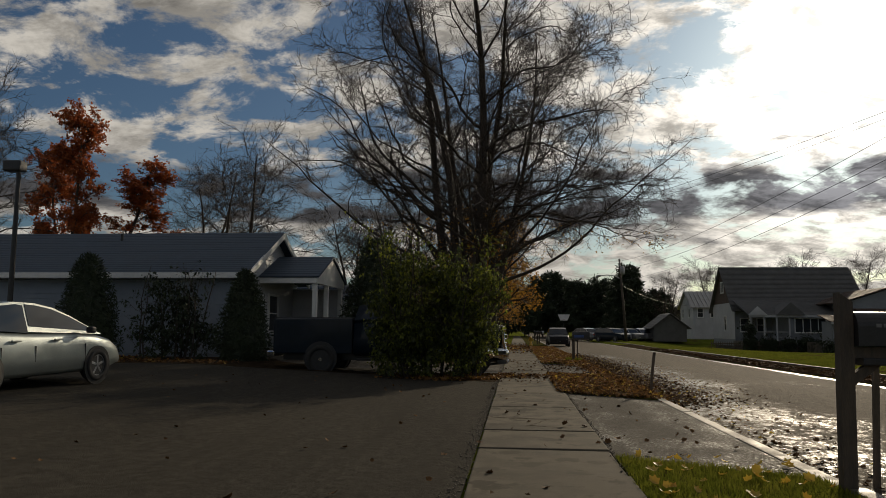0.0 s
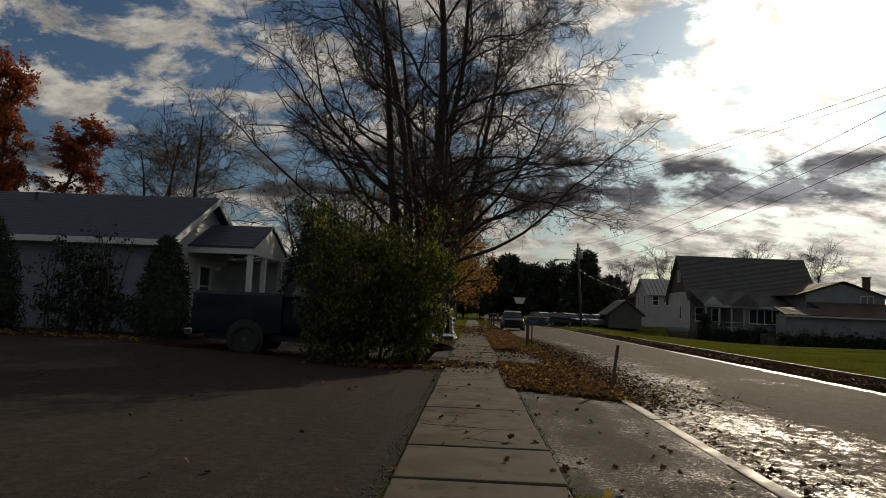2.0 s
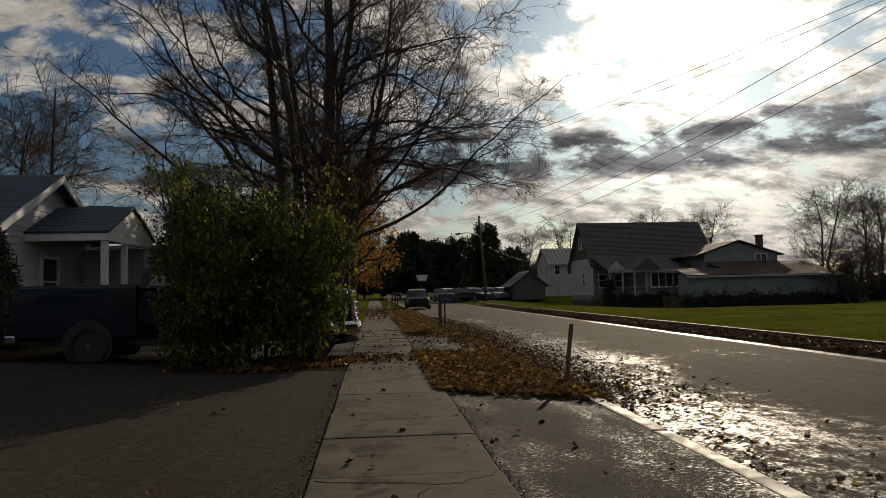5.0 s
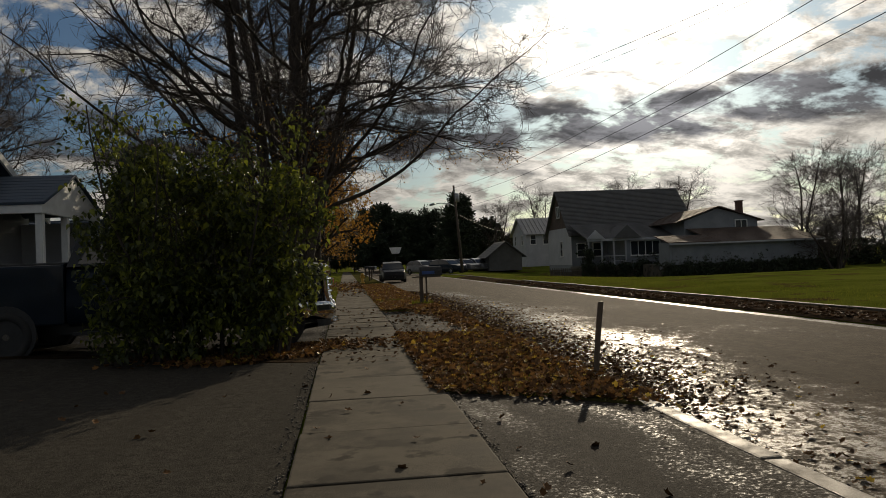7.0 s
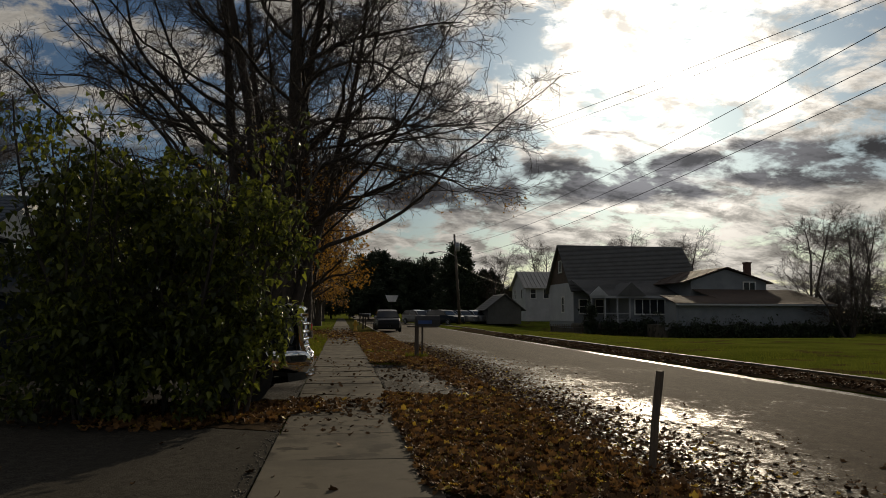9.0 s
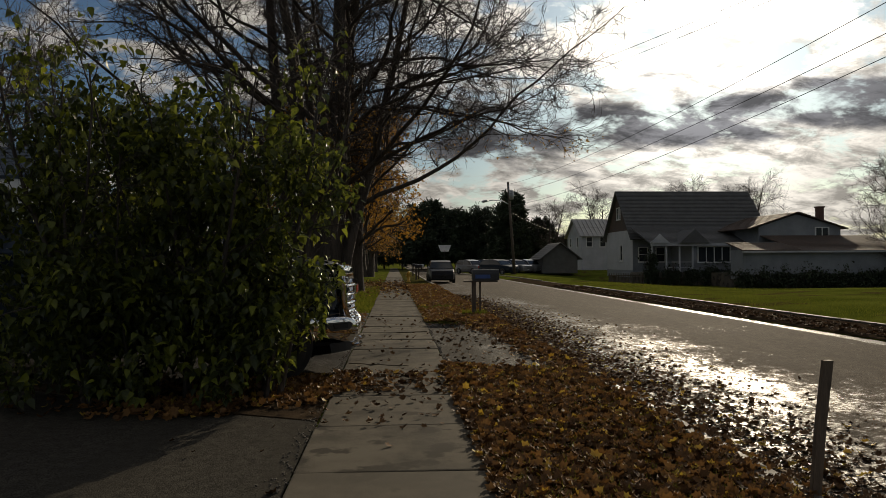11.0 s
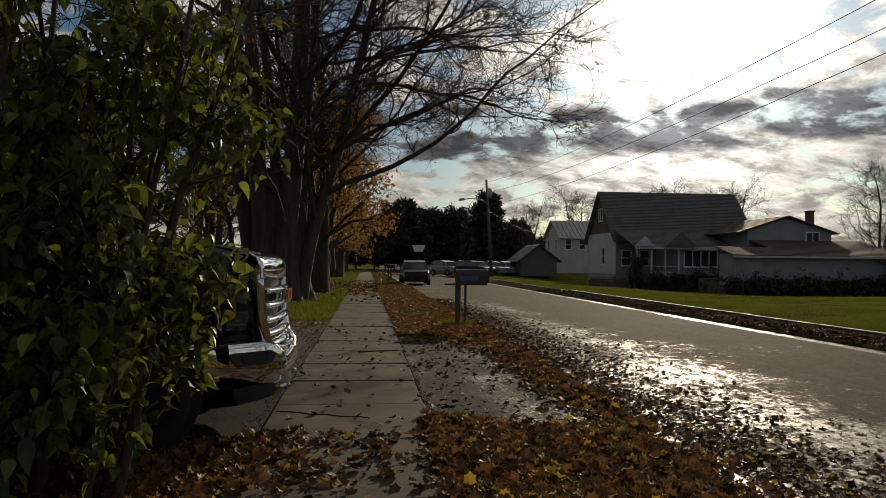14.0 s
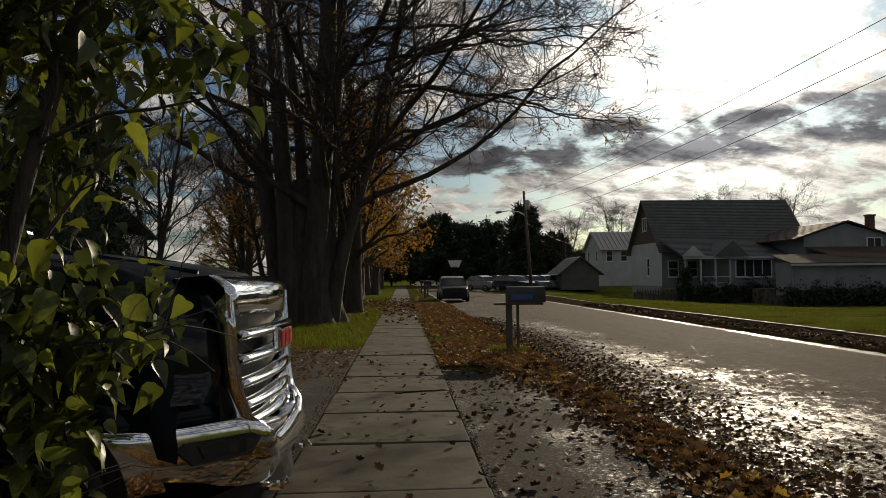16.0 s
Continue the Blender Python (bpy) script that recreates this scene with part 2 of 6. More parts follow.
RUBBER = surface("tyre_rubber", (0.015, 0.015, 0.015), (0.035, 0.034, 0.032), (0.7, 0.9), 6.0, 0.3, 60.0, 0.003)
PAINT_DARK = surface("dark_blue_car_paint", (0.004, 0.009, 0.016), (0.007, 0.014, 0.024), (0.35, 0.45), 2.0, 0.0, 40.0, clear=0.22, spec=0.15)
PAINT_SILVER = surface("silver_green_car_paint", (0.3, 0.335, 0.325), (0.36, 0.4, 0.39), (0.3, 0.4), 2.0, 0.0, 40.0, metal=0.5, clear=0.8)
PAINT_BLACK = surface("black_car_paint", (0.01, 0.01, 0.012), (0.02, 0.02, 0.022), (0.35, 0.45), 2.0, 0.0, 40.0, clear=0.2, spec=0.2)
PAINT_WHITE = surface("white_car_paint", (0.6, 0.6, 0.6), (0.72, 0.72, 0.72), (0.25, 0.35), 2.0, 0.0, 40.0, clear=0.8)
PAINT_RED = surface("red_plate_paint", (0.5, 0.02, 0.03), (0.62, 0.04, 0.05), (0.2, 0.3), 4.0, 0.0, 40.0, clear=0.6)
LENS = surface("lamp_lens", (0.5, 0.52, 0.55), (0.7, 0.72, 0.75), (0.06, 0.12), 8.0, 0.3, 90.0, 0.002, metal=0.4, clear=1.0)
RED_LENS = surface("tail_lens", (0.3, 0.01, 0.01), (0.4, 0.02, 0.02), (0.1, 0.15), 8.0, 0.0, 90.0, clear=1.0)
GLASS = glass("dark_glass")
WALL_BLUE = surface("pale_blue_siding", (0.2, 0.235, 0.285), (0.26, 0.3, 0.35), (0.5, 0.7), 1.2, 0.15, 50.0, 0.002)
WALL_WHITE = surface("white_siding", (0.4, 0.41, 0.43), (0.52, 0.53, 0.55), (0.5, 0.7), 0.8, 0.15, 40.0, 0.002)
WALL_GREY = surface("grey_blue_siding", (0.2, 0.215, 0.235), (0.28, 0.3, 0.32), (0.5, 0.7), 0.8, 0.15, 40.0, 0.002)
TRIM = surface("white_trim_paint", (0.66, 0.66, 0.64), (0.78, 0.78, 0.76), (0.4, 0.6), 3.0, 0.1, 60.0, 0.001)
ROOF_BLUE = surface("blue_grey_shingles", (0.04, 0.058, 0.085), (0.075, 0.1, 0.135), (0.65, 0.85), 2.0, 0.6, 40.0, 0.008, random_tint=0.5)
ROOF_DARK = surface("dark_shingles", (0.075, 0.075, 0.074), (0.13, 0.13, 0.128), (0.75, 0.9), 1.2, 0.6, 30.0, 0.01, random_tint=0.5)
ROOF_BROWN = surface("brown_shingles", (0.06, 0.04, 0.03), (0.12, 0.085, 0.065), (0.75, 0.9), 1.2, 0.6, 30.0, 0.01, random_tint=0.5)
ROOF_METAL = surface("ribbed_metal_roof", (0.3, 0.29, 0.27), (0.42, 0.41, 0.39), (0.3, 0.5), 1.2, 0.1, 30.0, 0.002, metal=0.6)
BRICK_MAT = surface("chimney_brick", (0.08, 0.045, 0.036), (0.15, 0.085, 0.068), (0.75, 0.9), 5.0, 0.6, 50.0, 0.005, random_tint=0.5)
BOARD_WHITE = surface("white_plastic_board", (0.7, 0.7, 0.7), (0.8, 0.8, 0.8), (0.4, 0.5), 4.0, 0.0, 50.0)
HYDRANT_MAT = surface("yellow_hydrant_paint", (0.5, 0.28, 0.02), (0.6, 0.36, 0.04), (0.4, 0.6), 5.0, 0.1, 60.0, 0.002)
BARREL_BLUE = surface("blue_label_plastic", (0.02, 0.06, 0.2), (0.04, 0.09, 0.28), (0.4, 0.5), 5.0, 0.0, 60.0)


# ---- building helpers ----
def linked(name, me, material, parent=None, label="", kind=""):
    ob = new(name, me)
    if material and not me.materials:
        me.materials.append(material)
    if parent:
        ob.parent = parent
    return tagged(ob, label=label, kind=kind)


def part(name, bm, material, parent=None, label="", kind="", smooth=False):
    """Links a bmesh as one mesh object under a thing or a part."""
    me = bpy.data.meshes.new(name)
    bmesh.ops.recalc_face_normals(bm, faces=bm.faces)
    bm.to_mesh(me)
    bm.free()
    if smooth:
        me.shade_smooth()
    return linked(name, me, material, parent, label, kind)


def thing(name, m, label, category, group=""):
    ob = new(name)
    ob.empty_display_size = 0.2
    ob.matrix_world = m
    return tagged(ob, label=label, category=category, group=group)


def box(bm, lo, hi, bevel=0.0, m=None):
    """A box between two corners, its edges bevelled."""
    c = [(a + b) / 2 for a, b in zip(lo, hi)]
    s = [max(abs(b - a), 1e-4) for a, b in zip(lo, hi)]
    made = bmesh.ops.create_cube(bm, size=1.0, matrix=(m or Matrix()) @ Matrix.Translation(c) @ Matrix.Diagonal((*s, 1)))
    if bevel:
        edges = list({e for v in made["verts"] for e in v.link_edges})
        bmesh.ops.bevel(bm, geom=edges, offset=bevel, segments=2, profile=0.6, affect="EDGES")
    return bm


def boxed(*boxes, bevel=0.0):
    bm = bmesh.new()
    for lo, hi in boxes:
        box(bm, lo, hi, bevel)
    return bm


def prism(bm, outline, lo, hi, axis="x"):
    """An outline (pairs) pushed along an axis from lo to hi: x takes (y, z), y takes (x, z), z takes (x, y)."""
    put = {"x": lambda t, a, b: (t, a, b), "y": lambda t, a, b: (a, t, b), "z": lambda t, a, b: (a, b, t)}[axis]
    rings = [[bm.verts.new(put(t, a, b)) for a, b in outline] for t in (lo, hi)]
    n = len(outline)
    for i in range(n):
        bm.faces.new((rings[0][i], rings[0][(i + 1) % n], rings[1][(i + 1) % n], rings[1][i]))
    bm.faces.new(rings[0][::-1])
    bm.faces.new(rings[1])
    return bm


def loft(bm, rings, caps=True):
    """Skins rings of equally many points."""
    vs = [[bm.verts.new(p) for p in ring] for ring in rings]
    n = len(vs[0])
    for a, b in zip(vs, vs[1:]):
        for i in range(n):
            bm.faces.new((a[i], a[(i + 1) % n], b[(i + 1) % n], b[i]))
    if caps:
        bm.faces.new(vs[0][::-1])
        bm.faces.new(vs[-1])
    return bm


def tube(bm, points, radii, sides=8):
    """A round bar along points."""
    points = [Vector(p) for p in points]
    rings = []
    for i, p in enumerate(points):
        d = (points[min(i + 1, len(points) - 1)] - points[max(i - 1, 0)]).normalized()
        u = d.cross(Vector((0, 0, 1)) if abs(d.z) < 0.9 else Vector((1, 0, 0))).normalized()
        v = d.cross(u)
        r = radii[i] if isinstance(radii, (list, tuple)) else radii
        rings.append([p + (u * math.cos(2 * math.pi * k / sides) + v * math.sin(2 * math.pi * k / sides)) * r for k in range(sides)])
    return loft(bm, rings)


def raw_mesh(name, verts, faces):
    """A mesh from arrays of corners and of faces that all have equally many corners."""
    verts, faces = np.asarray(verts, np.float32), np.asarray(faces, np.int32)
    me = bpy.data.meshes.new(name)
    me.vertices.add(len(verts))
    me.vertices.foreach_set("co", verts.ravel())
    n = faces.shape[1]
    me.loops.add(faces.size)
    me.loops.foreach_set("vertex_index", faces.ravel())
    me.polygons.add(len(faces))
    me.polygons.foreach_set("loop_start", np.arange(0, faces.size, n, dtype=np.int32))
    me.update(calc_edges=True)
    me.validate()
    return me


def scatter(name, template, tfaces, places, turns, sizes):
    """One mesh of many copies of a small template, each turned and sized."""
    t = np.asarray(template, np.float32)
    v = np.einsum("nij,kj->nki", turns, t) * np.asarray(sizes, np.float32).reshape(-1, 1, 1) + places[:, None, :]
    f = np.asarray(tfaces, np.int32)[None] + (np.arange(len(places)) * len(t))[:, None, None]
    me = raw_mesh(name, v.reshape(-1, 3), f.reshape(-1, f.shape[2]))
    if len(t) in (7, 14):
        me.shade_smooth()
    return me


def turns(rng, n, tilt):
    """Random turns about z, then tilted by up to about tilt radians."""
    a, b, c = rng.uniform(0, 2 * np.pi, n), rng.normal(0, tilt, n), rng.normal(0, tilt, n)
    z = np.zeros(n)
    o = np.ones(n)
    rz = np.stack([np.cos(a), -np.sin(a), z, np.sin(a), np.cos(a), z, z, z, o], 1).reshape(-1, 3, 3)
    rx = np.stack([o, z, z, z, np.cos(b), -np.sin(b), z, np.sin(b), np.cos(b)], 1).reshape(-1, 3, 3)
    ry = np.stack([np.cos(c), z, np.sin(c), z, o, z, -np.sin(c), z, np.cos(c)], 1).reshape(-1, 3, 3)
    return ry @ rx @ rz


# leaf shapes: length 1 along y, folded along the midrib
OVATE = [(0, 0, 0), (0.28, 0.25, 0.07), (0.3, 0.5, 0.06), (0, 1, -0.06), (-0.3, 0.5, 0.06), (-0.28, 0.25, 0.07), (0, 0.5, -0.03)]
OVATE_F = [(0, 1, 6), (1, 2, 6), (2, 3, 6), (3, 4, 6), (4, 5, 6), (5, 0, 6)]
LOBED = [(0, -0.1, 0), (0.26, 0.06, 0.06), (0.5, 0.16, 0.2), (0.38, 0.4, 0.08), (0.44, 0.7, 0.22), (0.22, 0.7, 0.06), (0, 0.98, 0.18),
         (-0.22, 0.7, 0.06), (-0.44, 0.7, 0.16), (-0.38, 0.4, 0.08), (-0.5, 0.16, 0.26), (-0.26, 0.06, 0.06), (0, 0.38, -0.05)]
LOBED_F = [(i, (i + 1) % 12, 12) for i in range(12)]
BLADE_T = [(-0.06, 0, 0), (0.06, 0, 0), (0.04, 0.1, 0.55), (-0.04, 0.1, 0.55), (0, 0.35, 1.0)]
BLADE_F = [(0, 1, 2), (0, 2, 3), (3, 2, 4)]
SPRIG = [(0, 0, 0), (0.1, 0.45, 0.08), (0, 1, 0.02), (-0.1, 0.45, -0.05)]
SPRIG_F = [(0, 1, 2), (0, 2, 3)]


LILAC = [(0, 0, 0), (0.17, 0.0, 0.06), (0.32, 0.14, 0.13), (0.35, 0.33, 0.12), (0.25, 0.6, 0.04), (0.1, 0.87, -0.12), (0, 1.08, -0.28),
         (-0.1, 0.87, -0.12), (-0.25, 0.6, 0.04), (-0.35, 0.33, 0.12), (-0.32, 0.14, 0.13), (-0.17, 0.0, 0.06), (0, 0.32, -0.02), (0, 0.66, -0.07)]
LILAC_F = [(0, 1, 12), (1, 2, 12), (2, 3, 12), (3, 4, 12), (4, 13, 12), (4, 5, 13), (5, 6, 13), (6, 7, 13), (7, 8, 13), (8, 12, 13), (8, 9, 12), (9, 10, 12), (10, 11, 12), (11, 0, 12)]


def drooping(rng, n, fall=0.75, spread=0.6):
    """Turns of leaves that hang from their stalks, tips downwards."""
    a = rng.uniform(0, 2 * np.pi, n)
    tip = np.stack([np.cos(a), np.sin(a), -fall + rng.normal(0, spread, n)], 1)
    tip /= np.linalg.norm(tip, axis=1, keepdims=True)
    side = np.cross(tip, np.array([0, 0, 1.0]) + rng.normal(0, 0.35, (n, 3)))
    side /= np.linalg.norm(side, axis=1, keepdims=True)
    return np.stack([side, tip, np.cross(side, tip)], 2)


# ---- trees ----
def unit(v):
    return v / np.maximum(np.linalg.norm(v, axis=-1, keepdims=True), 1e-9)


def grow(rng, start, way, length, radius, n, up=0.0, wobble=0.1, tip=0.3):
    """Branches from start points along ways: polylines and radii."""
    count = len(start)
    pts, d = np.zeros((count, n, 3)), unit(np.array(way, float))
    pts[:, 0] = start
    for k in range(1, n):
        pts[:, k] = pts[:, k - 1] + d * (np.asarray(length) / (n - 1))[:, None]
        d = unit(d + rng.normal(0, wobble, (count, 3)) + np.array([0, 0, up]))
    radii = np.asarray(radius)[:, None] * np.linspace(1, tip, n)[None]
    return pts, radii


def fork(rng, parent, per, span, length, angle, n, up=0.0, wobble=0.12, ratio=0.55, rmin=0.004, taper=0.5, short_low=False):
    """Side branches of parent branches."""
    pts, radii = parent
    count, m = pts.shape[:2]
    idx = np.repeat(np.arange(count), per)
    t = rng.uniform(span[0], span[1], len(idx))
    i = np.minimum((t * (m - 1)).astype(int), m - 2)
    f = (t * (m - 1) - i)[:, None]
    pos = pts[idx, i] * (1 - f) + pts[idx, i + 1] * f
    tan = unit(pts[idx, i + 1] - pts[idx, i])
    perp = unit(np.cross(tan, rng.normal(0, 1, (len(idx), 3))))
    a = rng.uniform(angle[0], angle[1], len(idx))[:, None]
    r = np.maximum(radii[idx, i] * ratio * rng.uniform(0.6, 1.0, len(idx)), rmin)
    ln = rng.uniform(length[0], length[1], len(idx)) * (1 - taper * t)
    if short_low:
        ln = ln * np.minimum(1.0, 0.3 + 2.4 * t)
    return grow(rng, pos, tan * np.cos(a) + perp * np.sin(a), ln, r, n, up, wobble)


def bars(sets, sides):
    """Round bars along many polylines: corners and faces."""
    vs, fs, base = [], [], 0
    for (pts, radii), s in zip(sets, sides):
        count, n = pts.shape[:2]
        tan = unit(np.gradient(pts, axis=1))
        ref = np.where(np.abs(tan[..., 2:3]) < 0.9, np.array([0, 0, 1.0]), np.array([1.0, 0, 0]))
        u = unit(np.cross(tan, ref))
        v = np.cross(tan, u)
        ang = np.arange(s) * 2 * np.pi / s
        ring = pts[:, :, None] + radii[:, :, None, None] * (u[:, :, None] * np.cos(ang)[:, None] + v[:, :, None] * np.sin(ang)[:, None])
        vs.append(ring.reshape(-1, 3))
        k, j = np.meshgrid(np.arange(n - 1), np.arange(s), indexing="ij")
        q = np.stack([k * s + j, k * s + (j + 1) % s, (k + 1) * s + (j + 1) % s, (k + 1) * s + j], -1).reshape(-1, 4)
        fs.append((q[None] + (np.arange(count) * n * s)[:, None, None]).reshape(-1, 4) + base)
        base += count * n * s
    return np.concatenate(vs), np.concatenate(fs)


def bare_tree(name, at, label, seed, height, stems, trunk_r, spread, counts, leaf=None, leaves=0, leaf_size=0.09, low=0.2, twig_r=0.005,
              group="", kind_cat="tree", lean=0.1, angles=(0.5, 1.15), lift=0.05, leaf_top=99.0):
    """A leafless or thin-leaved tree: stems from the ground, limbs, branches and twigs."""
    rng = np.random.default_rng(seed)
    root = thing(name, pose(*at), label, kind_cat, group)
    a = rng.uniform(0, 2 * np.pi, stems) if stems > 1 else np.array([0.0])
    a = np.linspace(0, 2 * np.pi, stems, endpoint=False) + rng.normal(0, 0.3, stems)
    off = trunk_r * (0.9 if stems > 1 else 0.0)
    start = np.stack([np.cos(a) * off, np.sin(a) * off, np.full(stems, -0.15)], 1)
    way = np.stack([np.cos(a) * lean, np.sin(a) * lean, np.ones(stems)], 1)
    stem = grow(rng, start, way, height * rng.uniform(0.85, 1.0, stems), np.full(stems, trunk_r), 16, 0.03, 0.045, 0.17)
    stem[1][:, 0] *= 1.35
    limb = fork(rng, stem, counts[0], (low, 0.97), (spread * 0.6, spread * 1.15), angles, 12, lift, 0.17, 0.44, 0.025, 0.5, True)
    branch = fork(rng, limb, counts[1], (0.2, 0.98), (spread * 0.2, spread * 0.42), (0.4, 1.1), 7, 0.02, 0.2, 0.5, twig_r * 1.5, 0.4)
    twig = fork(rng, branch, counts[2], (0.15, 1.0), (spread * 0.07, spread * 0.2), (0.3, 1.1), 4, 0.02, 0.25, 0.5, twig_r, 0.3)
    linked("trunk", raw_mesh("trunk", *bars([stem, limb], (9, 6))), BARK, root)
    root.children[0].data.shade_smooth()
    linked("crown", raw_mesh("crown", *bars([branch, twig], (4, 3))), TWIG, root)
    if leaf:
        ends = twig[0][:, 1:].reshape(-1, 3)
        ends = ends[ends[:, 2] < leaf_top]
        pick = ends[rng.integers(0, len(ends), leaves)] + rng.normal(0, 0.05, (leaves, 3))
        linked("leaves", scatter("leaves", OVATE, OVATE_F, pick, turns(rng, leaves, 0.9), rng.uniform(0.6, 1.2, leaves) * leaf_size), leaf, root,
               kind="stuff")
    return root

# ---- ground, road and paths ----
def sheet(name, profile, ys, material, label):
    """A strip of ground: a profile of (x, z) carried along y."""
    bm = bmesh.new()
    rows = [[bm.verts.new((x, y, z)) for x, z in profile] for y in ys]
    for a, b in zip(rows, rows[1:]):
        for i in range(len(profile) - 1):
            bm.faces.new((a[i], a[i + 1], b[i + 1], b[i]))
    return tagged(part(name, bm, material), label=label, category=name, kind="structure")


KERB_X = 2.52


def ease(v, lo, hi):
    t = min(max((v - lo) / (hi - lo), 0.0), 1.0)
    return t * t * (3 - 2 * t)


def hollow(x, y):
    """How far the ground falls behind the crest of the lawn, towards the house across the street."""
    return -1.0 * ease(x, 13, 22) * (1 - ease(x, 75, 110)) * ease(y, 44, 64) * (1 - ease(y, 94, 104))


ground = sheet("ground", [(-1500, -0.02), (-0.73, -0.02), (KERB_X, -0.02), (KERB_X + 0.02, -0.14), (9.28, -0.14), (9.32, -0.1), (10.5, 0.0), (12, 0.06), (13, 0.07),
                          (16, 0.12), (19, 0.16), (22, 0.2), (30, 0.21), (45, 0.22), (60, 0.25), (75, 0.25), (110, 0.26), (1500, 0.4)],
               [-300, -20, 0, 20, 36, 44, 48, 52, 56, 60, 64, 75, 85, 94, 99, 104, 150, 200, 600, 1800], LAWN, "mown autumn lawn with worn brown patches")
for v in ground.data.vertices:
    v.co.z += hollow(v.co.x, v.co.y)
sheet("road", [(KERB_X + 0.05, -0.105), (3.4, -0.085), (5.9, -0.05), (8.4, -0.085), (9.3, -0.115)],
      [-60, -20, 0, 10, 20, 30, 40, 60, 80, 120, 200, 400], ROAD, "wet worn asphalt street littered with leaves")


def rise(x):
    """How far the ground beside the lot lies above the sidewalk."""
    return 0.25 * min(max((-3.0 - x) / 6.75, 0.0), 1.0)


def flat(name, outline, z, material, label, thick=0.03):
    bm = bmesh.new()
    prism(bm, outline, z - thick, z, "z")
    if min(x for x, _ in outline) < -3:
        # the lot rises gently away from the sidewalk
        for cut in (-3.0, -9.75):
            bmesh.ops.bisect_plane(bm, geom=bm.verts[:] + bm.edges[:] + bm.faces[:], plane_co=(cut, 0, 0), plane_no=(1, 0, 0))
        for v in bm.verts:
            v.co.z += rise(v.co.x)
    return tagged(part(name, bm, material), label=label, category=name.split("_")[0], kind="structure")


flat("parking_lot", [(-40, -30), (-0.735, -30), (-0.735, 20.9), (-1.6, 21.3), (-4.0, 22.6), (-9.0, 23.2), (-40, 23.9)], -0.004, LOT,
     "worn brown-grey asphalt parking lot with a few leaves")
flat("planting_bed", [(-40, 23.93), (-9.0, 23.23), (-4.0, 22.63), (-1.6, 21.33), (-0.735, 20.93), (-0.735, 23.0), (-8.6, 23.1), (-8.8, 28.2), (-40, 28.2)],
     0.004, SOIL, "dark mulch bed strewn with leaves")
flat("driveway_neighbour", [(-8.55, 23.13), (-0.735, 23.03), (-0.735, 35.2), (-3.5, 35.4), (-8.0, 35.4)], -0.002, APRON, "dark wet asphalt driveway under a pickup")
flat("driveway_apron_1", [(0.71, 10.12), (KERB_X - 0.16, 9.2), (KERB_X - 0.16, 16.6), (1.4, 17.5), (0.71, 17.85)], -0.006, APRON,
     "damp dark asphalt driveway apron")
flat("driveway_apron_2", [(0.71, 23.9), (KERB_X - 0.16, 22.9), (KERB_X - 0.16, 30.6), (0.71, 31.6)], -0.006, APRON,
     "cracked damp asphalt driveway apron with fallen leaves")
flat("verge_1", [(0.71, -8), (KERB_X - 0.16, -8), (KERB_X - 0.16, 9.18), (0.71, 10.1)], 0.004, VERGE, "short grass verge with yellow leaves")
flat("verge_2", [(0.71, 17.88), (1.4, 17.53), (KERB_X - 0.16, 16.63), (KERB_X - 0.16, 22.88), (0.71, 23.88)], 0.012, VERGE, "leaf-covered grass verge")
flat("verge_3", [(0.71, 31.62), (KERB_X - 0.16, 30.62), (KERB_X - 0.16, 160), (0.71, 160)], 0.004, VERGE, "grass verge with fallen leaves")
sheet("far_leaf_strip", [(9.31, -0.09), (9.8, -0.05), (10.52, 0.012)], [-20, 0, 20, 40, 60, 75], SOIL, "strip of dead leaves below the far kerb")

rng = np.random.default_rng(3)


def kerbstones(name, x, y0, y1, width, high, low, drops, label, material=KERB):
    """A row of cast kerb lengths, lowered at the driveways."""
    root = tagged(new(name), label=label, category="kerb", kind="structure")
    shapes = {}
    y = y0
    while y < y1:
        ln = 3.0
        drop = any(a < y + ln / 2 < b for a, b in drops)
        if drop not in shapes:
            bm = bmesh.new()
            box(bm, (0, 0.012, -0.2), (width, ln - 0.012, low if drop else high), 0.022)
            me = bpy.data.meshes.new("kerbstone")
            bm.to_mesh(me)
            bm.free()
            me.materials.append(material)
            shapes[drop] = me
        ob = linked("kerbstone", shapes[drop], None, root)
        ob.location = (x + rng.normal(0, 0.008), y, rng.normal(0, 0.004))
        ob.rotation_euler = (0, rng.normal(0, 0.01), rng.normal(0, 0.003))
        y += ln


kerbstones("kerb_near", KERB_X - 0.15, -6.3, 120, 0.17, 0.035, -0.004, [(9.4, 16.4), (22.8, 30.5), (52, 58)], "old concrete kerb with chipped edges")
kerbstones("kerb_far", 10.52, -5, 130, 0.14, 0.055, 0.01, [(55, 66)], "low dirty concrete kerb beside the lawn", KERB_DIRTY)

